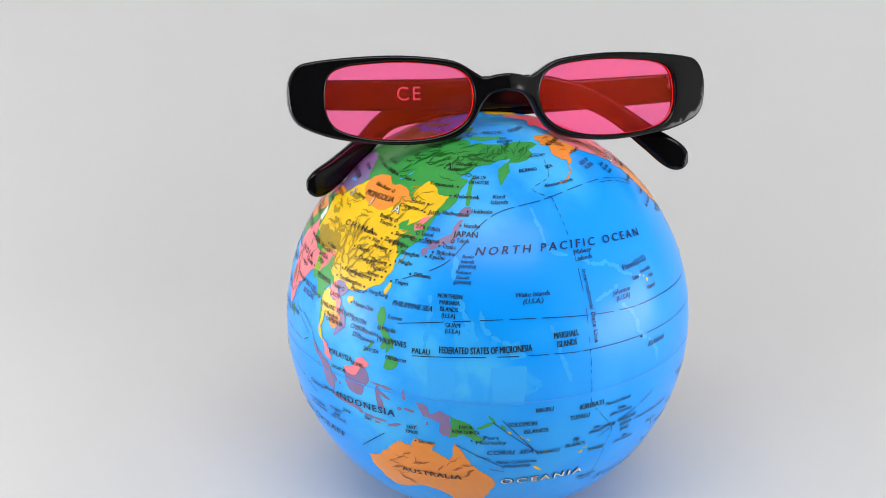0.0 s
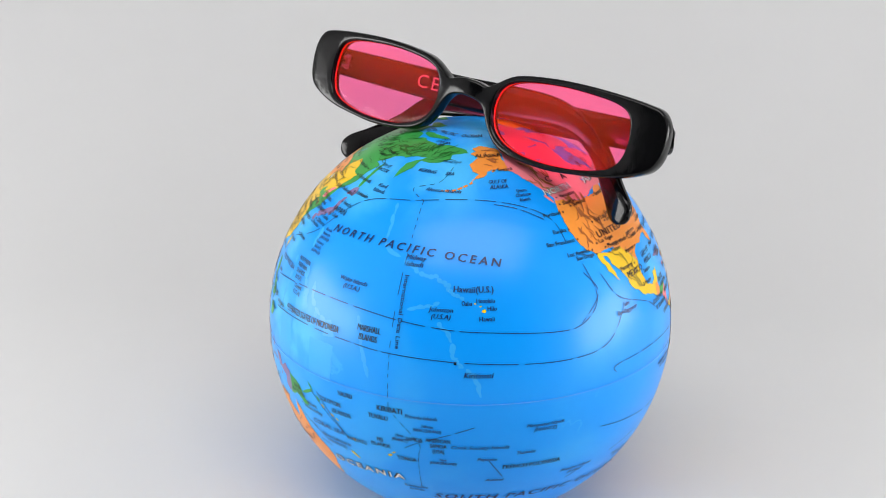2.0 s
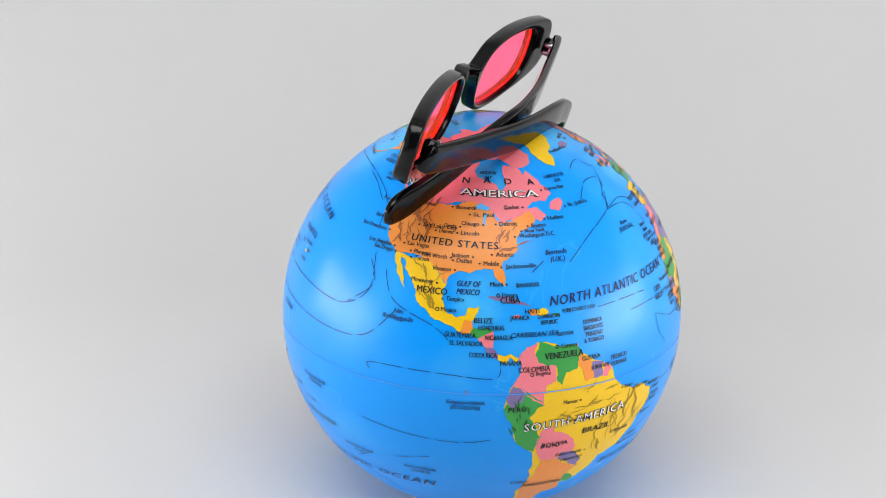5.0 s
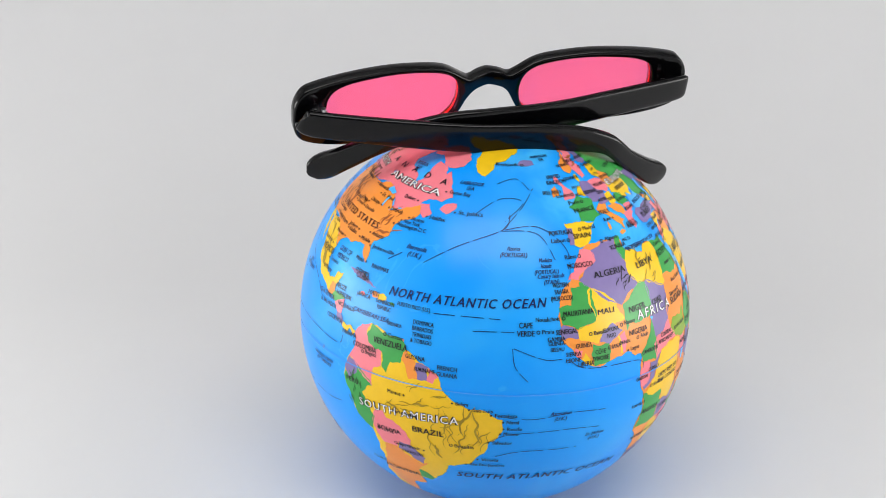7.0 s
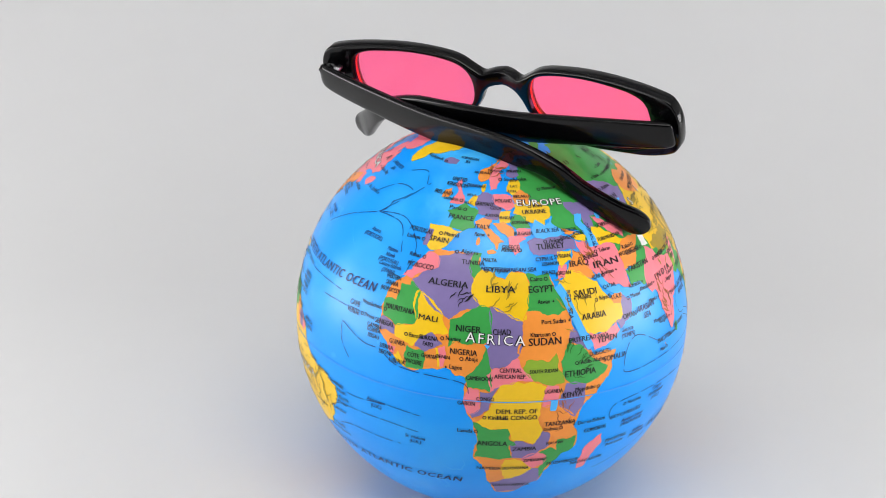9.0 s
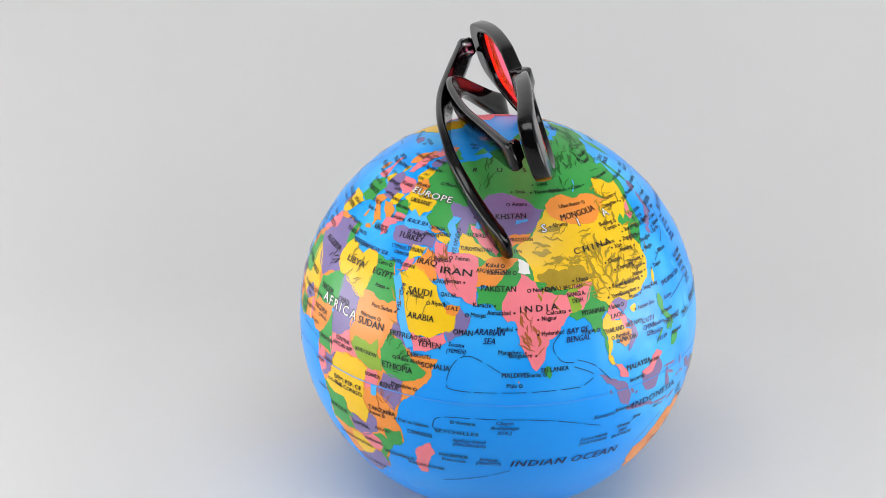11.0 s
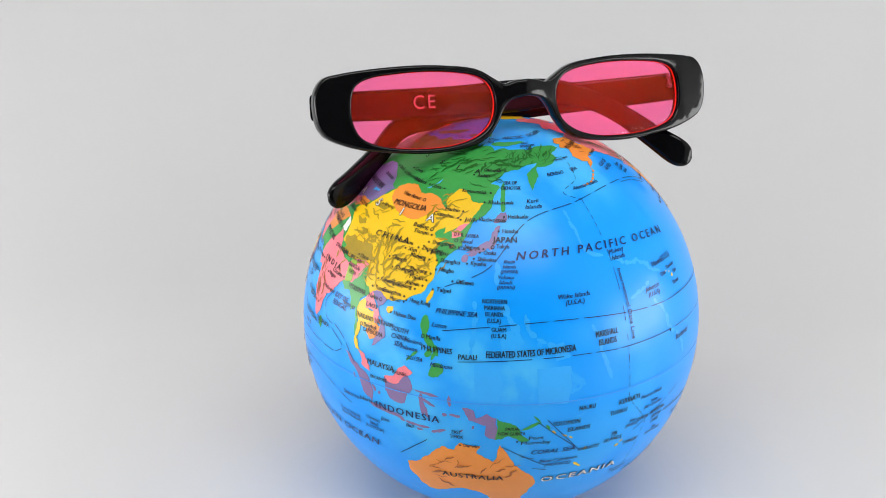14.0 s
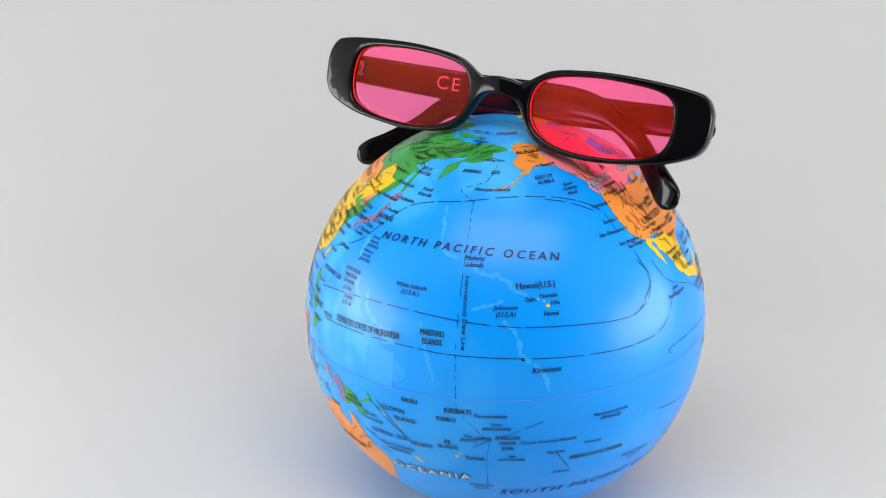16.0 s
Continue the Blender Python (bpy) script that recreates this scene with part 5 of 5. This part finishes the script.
# ---- towns ----
for text, la, lo, side in (
        ("Seattle", 47.6, -122.3, 1), ("Vancouver", 49.5, -122, 1), ("Portland", 45.5, -122.7, -1), ("Eureka", 40.8, -124.1, -1), ("San Francisco", 37.8, -122.4, -1), ("Los Angeles", 34, -118.3, -1), ("San Diego", 32.6, -117.2, -1), ("Spokane", 46.6, -117.4, 1), ("Salt Lake City", 40.8, -112, 1), ("Las Vegas", 35.2, -115.2, 1),
        ("Phoenix", 33.4, -112, 1), ("Tucson", 31.6, -111, 1), ("Denver", 39.7, -105, 1), ("Bismarck", 46.8, -100.7, 1), ("St. Paul", 45, -93.1, 1), ("Omaha", 41.3, -96, -1), ("Chicago", 42.2, -87.6, -1), ("Lincoln", 39.6, -96.7, 1), ("Fort Worth", 32.8, -97.3, -1), ("Dallas", 32.2, -96.5, 1), ("Houston", 29.8, -95.3, -1), ("Jackson", 33.3, -90.2, -1),
        ("Mobile", 31.6, -88, 1), ("Atlanta", 33.8, -84.4, 1), ("Jacksonville", 30.3, -81.6, 1), ("Miami", 25.8, -80.2, -1), ("Washington D.C.", 38.9, -76.5, 1), ("New York", 40.7, -73.8, 1), ("Boston", 42.4, -70.9, 1), ("Halifax", 44.7, -63.5, 1), ("St. John's", 47.6, -52.7, 1), ("Goose Bay", 53.3, -60.3, 1), ("Quebec", 48.2, -71.2, -1), ("Seward", 60.1, -149.4, 1),
        ("Detroit", 42.5, -83, 1), ("Monterrey", 25.7, -100.3, -1), ("Tampico", 22.2, -97.9, 1), ("Manaus", -3.1, -60, -1), ("Belem", -1.4, -48.5, 1), ("Sao Luis", -2.5, -44.3, 1), ("Fortaleza", -3.7, -38.5, 1), ("Natal", -5.8, -35.2, 1), ("Recife", -8, -34.9, 1), ("Maceio", -9.7, -35.7, 1), ("Salvador", -13, -38.5, 1), ("Porto Velho", -8.8, -63.9, 1),
        ("Rio De Janeiro", -22.9, -43.2, 1), ("Vitoria", -20.3, -40.3, 1), ("Campo Grande", -20.4, -54.6, -1), ("Lagos", 6.4, 3.4, 1), ("Aswan", 24.1, 32.9, -1), ("Port Sudan", 19.6, 37.2, -1), ("Dar es Salaam", -6.8, 39.3, 1), ("Medina", 24.5, 39.6, 1), ("Kerman", 30.3, 57.1, -1), ("Karachi", 24.9, 67, -1), ("Ahmadabad", 23, 72.6, -1),
        ("Mumbai", 19, 72.8, -1), ("Nagpur", 21.1, 79.1, 1), ("Hyderabad", 17.4, 78.5, 1), ("Mangalore", 12.9, 74.8, -1), ("Bangalore", 12.0, 77.6, -1), ("Calcutta", 22.6, 88.4, -1), ("Lhasa", 29.7, 91.1, 1), ("Urumqi", 43.8, 87.6, 1), ("Lanzhou", 36, 103.8, 1), ("Xian", 34.3, 108.9, 1), ("Chengdu", 31.6, 104, 1), ("Chongqing", 29.4, 106.5, 1), ("Kunming", 25.8, 102.7, 1),
        ("Yunnan", 23.6, 101.5, 1), ("Guangzhou", 23.1, 113.3, -1), ("Hong Kong", 22.2, 114.2, 1), ("Macau", 21.8, 113.5, -1), ("Guangdong", 25, 116, -1), ("Xiamen", 26, 118.1, -1), ("Fujian", 27.4, 119, -1), ("Zhejiang", 29, 120, -1), ("Ningbo", 29.9, 121.6, 1), ("Shanghai", 31.9, 121.5, 1), ("Nanjing", 32.1, 118.8, -1), ("Jiangsu", 34, 117.5, 1), ("Zhengzhou", 34.8, 113.7, 1),
        ("Shangdong", 36.4, 117, 1), ("Tianjin", 38.3, 117.2, -1), ("Jilin", 43.4, 126.6, 1), ("Changchun", 43.9, 125.3, -1), ("Harbin", 46, 126.6, -1), ("Vladivostok", 43.6, 132, 1), ("Khabarovsk", 48.5, 135, 1), ("Komsomolsk", 51.5, 137, -1), ("Chita", 52.6, 113.5, -1), ("Irkutsk", 53.0, 104.3, -1), ("Novosibirsk", 54.6, 83, 1), ("Omsk", 55.2, 73.4, 1), ("Tomsk", 57, 85, 1),
        ("Aldan", 58.6, 125.4, 1), ("Okhotsk", 59.4, 143.2, -1), ("Hokkaido", 43.6, 144, 1), ("Honshu", 39.6, 142, 1), ("Nagoya", 35.2, 136.9, -1), ("Osaka", 34.2, 135.8, 1), ("Shikoku", 32.4, 134, 1), ("Kyushu", 31, 132, 1), ("Taipei", 25.4, 121.5, 1), ("Okinawa", 27, 127.8, 1), ("Hainan Dao", 18.6, 110.2, 1), ("Darwin", -12.8, 130.9, 1), ("Rome", 41.9, 12.5, -1), ("Port\nMoresby", -10, 147, 1)):
    town(text, la, lo, side)
for text, la, lo, side in (("Mexico", 19.4, -99.1, 1), ("Brasilia", -15.8, -47.9, 1), ("La Paz", -16.5, -68.1, 1), ("Bogota", 4.2, -74, 1), ("Caracas", 10.5, -66.9, 1), ("Lisbon", 38.7, -9.2, -1), ("Madrid", 41.2, -3.7, 1), ("Rabat", 34, -6.8, -1), ("Algiers", 36.8, 3, 1), ("Tripoli", 32.6, 13.2, 1), ("Cairo", 30, 31.2, -1), ("Nouakchott", 18.1, -16, -1), ("Praia", 15, -23.5, 1),
                           ("Bamako", 13.2, -8, 1), ("Niamey", 13.9, 2.1, 1), ("Abuja", 9.1, 7.5, 1), ("Khartoum", 16.4, 32.5, -1), ("Addis Ababa", 9.6, 38.7, 1), ("Mogadishu", 2.8, 45.3, -1), ("Dodoma", -7.6, 35.7, -1), ("San'a", 16.2, 44.2, 1), ("Riyadh", 24.3, 46.7, 1), ("Masqat", 23, 58.5, 1), ("Baghdad", 34.4, 44.4, 1), ("Tehran", 35.7, 51.4, 1), ("Kabul", 35, 69.2, -1),
                           ("Islamabad", 33.2, 73, -1), ("New Delhi", 28.6, 77.2, 1), ("Colombo", 6.9, 79.9, -1), ("Victoria", -4.6, 55.5, 1), ("Yangon", 16.8, 96.2, -1), ("Bangkok", 13.7, 100.5, 1), ("Hanoi", 21, 105.8, -1), ("Manila", 14.6, 121, 1), ("Jakarta", -6.2, 106.8, -1), ("Ulan Bator", 48.2, 107, -1), ("Beijing", 40, 116.4, -1), ("Seoul", 37.4, 127, 1), ("Tokyo", 35.7, 140, 1), ("Astana", 51.3, 71.4, 1),
                           ("Moscow", 55.8, 37.6, 1), ("Paris", 48.9, 2.3, -1), ("London", 51.5, -0.3, -1), ("Ankara", 40, 32.9, 1), ("Athens", 38, 23.7, -1), ("Kiev", 50.5, 30.5, 1), ("Stockholm", 59.3, 18, 1), ("Reykjavik", 64.1, -21.9, -1), ("Havana", 23.4, -82.4, 1), ("Kinshasa", -4.3, 15.3, 1), ("Luanda", -8.8, 13.2, -1), ("Male", 4.2, 73.5, -1)):
    town(text, la, lo, side, ring=True)

letter()

# the joint of the two half shells
bm = bmesh.new()
N = 240
for i in range(N):
    a0, a1 = i * math.tau / N, (i + 1) * math.tau / N
    rr, h = R + 0.00030, 0.00016
    v = [bm.verts.new((rr * math.cos(a), rr * math.sin(a), z)) for a, z in ((a0, -h), (a1, -h), (a1, h), (a0, h))]
    bm.faces.new(v)
part("seam", bm, material("seam_ridge", (0.06, 0.36, 0.98), 0.2, coat=0.6, grain=0.1), globe, "thin moulded seam round the equator")


# ---- the sunglasses, folded, lying on top of the globe ----
glasses = tagged(new("sunglasses"), "folded black plastic sunglasses with pink lenses on the globe", "sunglasses")
MM = 0.001


def wrap(u):
    """How far the front bows back towards its ends, in mm."""
    return 2.2 - 4.8 * (abs(u) / 67.0) ** 2 - 1.1 * (abs(u) / 67.0) ** 4 + 2.2 * math.exp(-(u / 5.5) ** 2)


HALF = [(0, 8.9), (4, 8.5), (7.4, 7.7), (10.3, 9.2), (17.4, 13.2), (28.8, 14.9), (39.8, 15.4), (52.3, 15.0), (63.0, 14.0), (68.1, 12.5), (70.9, 7.6), (71.0, 0.4),
        (69.5, -4.4), (65.9, -7.6), (57.0, -10.9), (45.9, -12.7), (34.1, -13.7), (21.6, -12.6), (14.6, -9.8), (10.4, -4.9), (8.1, -0.5), (5.2, 2.4), (0, 3.4)]
HOLE = [(11.1, 1.7), (12.5, 7.5), (16.8, 10.8), (25.1, 12.5), (34.9, 13.2), (44.7, 12.9), (52.9, 12.0), (57.9, 9.4), (59.5, 3.2), (58.8, -3.7), (55.3, -8.2), (46.6, -10.9),
        (35.8, -11.9), (25.9, -11.4), (18.0, -9.1), (12.8, -4.8)]


def offset_ring(ring, d):
    """The ring moved by d to its left."""
    p = np.array(ring)
    t = np.roll(p, -1, 0) - np.roll(p, 1, 0)
    t /= np.linalg.norm(t, axis=1)[:, None]
    return p + d * np.stack([-t[:, 1], t[:, 0]], 1)


def plate(name, outer, holes, w_front, w_back, bevel, mat, parent, bow, step=2.2, label=""):
    """A flat part with holes and rounded edges, bowed by bow(u): (u, v) outlines in mm, front and back depth in mm."""
    verts, faces = [], []
    rings = [outer] + holes
    signs = []
    for r in rings:
        p = np.array(r)
        area = np.sum(p[:, 0] * np.roll(p[:, 1], -1) - np.roll(p[:, 0], -1) * p[:, 1])
        signs.append(1 if area > 0 else -1)
    steps = [(bevel, w_front), (bevel * 0.4, w_front - bevel * 0.25), (0, w_front - bevel), (0, w_back + bevel), (bevel * 0.4, w_back + bevel * 0.25), (bevel, w_back)]
    ends = {0: [], 5: []}
    for j, r in enumerate(rings):
        s = signs[j] * (1 if j == 0 else -1)
        first = len(verts)
        n = len(r)
        for k, (d, w) in enumerate(steps):
            q = offset_ring(r, d * s)
            if k in ends:
                ends[k].append(q)
            verts += [(u, v, w + bow(u)) for u, v in q]
        for k in range(5):
            for i in range(n):
                a, b = first + k * n + i, first + k * n + (i + 1) % n
                f = (a, b, b + n, a + n)
                faces.append(f if s < 0 else f[::-1])
    for k, w in ((0, w_front), (5, w_back)):
        v, f = fill([list(map(tuple, q)) for q in ends[k]], step)
        base = len(verts)
        verts += [(a, b, w + bow(a)) for a, b in v]
        for t in f:
            up = np.cross(np.append(v[t[1]] - v[t[0]], 0), np.append(v[t[2]] - v[t[0]], 0))[2] > 0
            faces.append(tuple(base + i for i in (t if up == (k == 0) else t[::-1])))
    bm = bmesh.new()
    vs = [bm.verts.new((a * MM, b * MM, c * MM)) for a, b, c in verts]
    for f in faces:
        if len(set(f)) > 2:
            try:
                bm.faces.new([vs[i] for i in f])
            except ValueError:
                pass
    bmesh.ops.remove_doubles(bm, verts=bm.verts, dist=0.00001)
    bmesh.ops.recalc_face_normals(bm, faces=bm.faces)
    return part(name, bm, mat, parent, label)


half = curve_through(HALF, 4)
outline = [tuple(p) for p in half] + [(-p[0], p[1]) for p in half[-2:0:-1]]
hole = [tuple(p) for p in curve_through(HOLE, 4, True)]
mirror = [(-u, v) for u, v in hole]
front = plate("front_frame", outline, [hole, mirror], 2.3, -2.6, 0.7, BLACK, glasses, wrap, label="glossy black front with two lens openings")
for ring in (hole, mirror):
    s = 1 if np.mean([p[0] for p in ring]) > 0 else -1
    lens = plate("lens", [tuple(q) for q in ring], [], 0.5, -0.7, 0.2, LENS, glasses, wrap, label="clear pink plastic lens")
    # the rim where the lens sits in its groove: a ring coloured for the edge's glow
    bm = bmesh.new()
    inner = offset_ring(ring, 0.12 if np.sum(np.array(ring)[:, 0] * np.roll(np.array(ring)[:, 1], -1) - np.roll(np.array(ring)[:, 0], -1) * np.array(ring)[:, 1]) > 0 else -0.12)
    n = len(ring)
    rows = []
    for q, w in ((ring, 0.5), (inner, 0.4), (inner, -0.45), (ring, -0.6)):
        rows.append([bm.verts.new((a * MM, b * MM, (w + wrap(a)) * MM)) for a, b in q])
    for r0, r1 in zip(rows, rows[1:]):
        for i in range(n):
            bm.faces.new((r0[i], r0[(i + 1) % n], r1[(i + 1) % n], r1[i]))
    bmesh.ops.recalc_face_normals(bm, faces=bm.faces)
    part("lens_edge", bm, EDGE, lens, "cut edge of the lens, its red glow put in as colour")


def temple(name, path, label):
    """A side arm: (u, v, w, half height, half thickness) stations in mm, rounded in section."""
    st = curve_through(path, 10)
    bm = bmesh.new()
    sections = []
    n = 20
    for i, q in enumerate(st):
        a, b = np.array(st[max(i - 1, 0)][:3]), np.array(st[min(i + 1, len(st) - 1)][:3])
        t = (b - a) / np.linalg.norm(b - a)
        side = np.cross(t, (0, 1, 0))
        side /= np.linalg.norm(side)
        up = np.cross(side, t)
        ring = []
        for k in range(n):
            g = k * math.tau / n
            cs, sn = math.cos(g), math.sin(g)
            x = math.copysign(abs(cs) ** 0.45, cs) * q[4]
            y = math.copysign(abs(sn) ** 0.55, sn) * q[3]
            ring.append(bm.verts.new(Vector((np.array(q[:3]) + side * x + up * y) * MM)))
        sections.append(ring)
    for r0, r1 in zip(sections, sections[1:]):
        for k in range(n):
            bm.faces.new((r0[k], r0[(k + 1) % n], r1[(k + 1) % n], r1[k]))
    bm.faces.new(sections[0])
    bm.faces.new(sections[-1])
    bmesh.ops.recalc_face_normals(bm, faces=bm.faces)
    ob = part(name, bm, BLACK, glasses, label)
    return ob


R_PATH = [(69, 5.3, -9.6, 4.0, 1.3), (64.8, 3.8, -11.8, 4.8, 1.5), (39.5, 2.5, -19.0, 5.2, 1.5), (14.1, 1.5, -25.0, 5.5, 1.5), (-9.3, 0.4, -27.7, 5.6, 1.5), (-23.4, -1.3, -28.1, 4.8, 1.6),
          (-34.8, -5.1, -27.9, 3.7, 1.9), (-43.4, -13.1, -26.1, 3.5, 2.0), (-52.5, -20.6, -23.6, 4.1, 2.0), (-58.6, -25.0, -21.6, 4.5, 1.8), (-61.9, -27.3, -20.6, 3.4, 1.3), (-63.4, -28.2, -20.3, 1.0, 0.6)]
L_PATH = [(-69.7, 3.9, -9.6, 4.0, 1.3), (-65.7, 3.7, -11.4, 4.8, 1.5), (-41, 3.3, -15.5, 5.2, 1.5), (-16.2, 3.1, -19.3, 5.5, 1.5), (7.0, 3.9, -20.9, 5.6, 1.5), (21.2, 4.0, -20.0, 4.8, 1.6),
          (33.5, 1.0, -17.6, 3.7, 1.9), (43.7, -5.0, -14.2, 3.5, 2.0), (53.0, -13.2, -8.9, 4.1, 2.0), (59.4, -19.0, -4.8, 4.8, 1.8), (62.7, -21.7, -3.5, 3.7, 1.3), (64.4, -22.8, -3.3, 1.0, 0.6)]
r_temple = temple("temple", R_PATH, "black side arm folded behind the front")
l_temple = temple("temple", L_PATH, "black side arm folded under the other")


def hinge(s, v):
    """Metal leaves with their pin and the black block that holds them."""
    bm = bmesh.new()
    bmesh.ops.create_cube(bm, size=1, matrix=Matrix.Translation((s * 64.5 * MM, v * MM, -9.4 * MM)) @ Matrix.Diagonal((3.6 * MM, 6.4 * MM, 4.6 * MM, 1)))
    bmesh.ops.bevel(bm, geom=bm.edges[:], offset=0.0006, segments=2, affect="EDGES")
    part("hinge_block", bm, BLACK, glasses)
    bm = bmesh.new()
    for k in (-1, 1):
        bmesh.ops.create_cube(bm, size=1, matrix=Matrix.Translation((s * 62.2 * MM, (v + 1.5 * k) * MM, -9.8 * MM)) @ Matrix.Diagonal((2.6 * MM, 1.1 * MM, 3.4 * MM, 1)))
    bmesh.ops.create_cone(bm, cap_ends=True, segments=14, radius1=0.8 * MM, radius2=0.8 * MM, depth=5.2 * MM,
                          matrix=Matrix.Translation((s * 62.0 * MM, v * MM, -10.6 * MM)) @ pose(0, 0, 0, 90, 0, 0))
    part("hinge", bm, HINGE, glasses, "small metal hinge")


hinge(1, 5.8)
hinge(-1, 4.0)

# moulded mark on the inner side of an arm
data = bpy.data.curves.new("text", "FONT")
data.body, data.align_x, data.size, data.extrude, data.space_character = "CE", "CENTER", 6.6 * MM, 0.05 * MM, 1.25
mark = new("text", data)
dg = bpy.context.evaluated_depsgraph_get()
dg.update()
me = bpy.data.meshes.new_from_object(mark.evaluated_get(dg))
bpy.data.objects.remove(mark)
me.transform(Matrix.Translation((-29.2 * MM, 1.4 * MM, -15.35 * MM)) @ pose(0, 0, 0, 0, 8.6, 0))
me.materials.clear()
me.materials.append(MARK)
ob = new("moulded_mark", me)
ob.parent = l_temple
tagged(ob, "pale letters on the inner side of the arm")


# ---- movement: the globe turns and carries the sunglasses ----
def motions():
    rows = [(0, -8.0, 1.4, 120.52, -0.93, 0.24), (0.5, -9.9, -1.8, 108.85, -0.66, 0.40), (1, -11.9, -3.6, 96.95, -0.53, 0.45),
            (1.5, -13.2, -3.9, 84.27, -0.53, 0.48), (2, -13.8, -3.3, 71.57, -0.76, 0.42), (2.5, -14.1, -1.9, 58.87, -0.95, 0.28),
            (3, -14.1, -0.8, 46.57, -1.21, 0.07), (3.5, -14.0, 0.7, 34.66, -1.31, -0.03), (4, -13.5, 2.7, 23.24, -1.25, 0.07),
            (4.2, -13.2, 3.6, 18.50, -1.22, 0.15), (4.7, -11.2, 3.2, 6.17, -1.27, 0.16), (5.2, -9.3, 3.0, -6.79, -1.30, 0.20),
            (5.7, -7.4, 3.0, -20.25, -1.33, 0.25), (6.5, -4.8, 2.8, -40.86, -1.35, 0.31), (7, -5.0, 1.9, -53.68, -1.17, 0.33),
            (7.5, -5.6, 1.1, -66.76, -1.13, 0.29), (8, -6.8, 0.0, -79.29, -1.27, 0.24), (8.2, -7.3, -0.3, -84.31, -1.30, 0.24),
            (8.7, -6.5, 0.0, -97.13, -1.19, 0.37), (9.2, -5.8, 0.3, -109.94, -1.10, 0.50), (9.7, -5.3, 0.5, -122.91, -1.02, 0.61),
            (10.5, -4.4, 0.7, -143.61, -0.92, 0.79), (11, -4.1, 0.5, -156.65, -0.98, 0.88), (11.5, -4.0, -0.2, -169.50, -0.98, 0.59),
            (12, -4.1, -1.0, -181.98, -0.89, 0.13), (12.5, -4.2, -1.4, -194.16, -0.82, -0.14), (13, -3.8, -1.8, -206.52, -0.77, -0.19),
            (13.5, -3.3, -1.2, -218.95, -0.78, -0.29), (14, -2.9, -0.3, -231.31, -0.91, -0.27), (14.5, -2.5, 0.1, -243.55, -1.12, -0.13),
            (15, -2.2, 0.6, -255.88, -1.40, -0.09), (15.5, -1.7, 0.8, -268.45, -1.92, -0.12), (16, -1.6, 1.1, -280.75, -2.49, -0.13)]
    seat = Matrix(((-0.2626, 0.2908, -0.9200, -0.00713), (-0.9640, -0.1200, 0.2372, -0.00181), (-0.0414, 0.9493, 0.3118, 0.07833), (0, 0, 0, 1)))
    turn = [(t, pose(x * MM, y * MM, R + 0.0004) @ pose(0, 0, 0, 0, 0, spin) @ pose(0, 0, 0, a, b, 0)) for t, x, y, spin, a, b in rows]
    walk(globe, turn)
    walk(glasses, [(t, m @ seat) for t, m in turn])


motions()
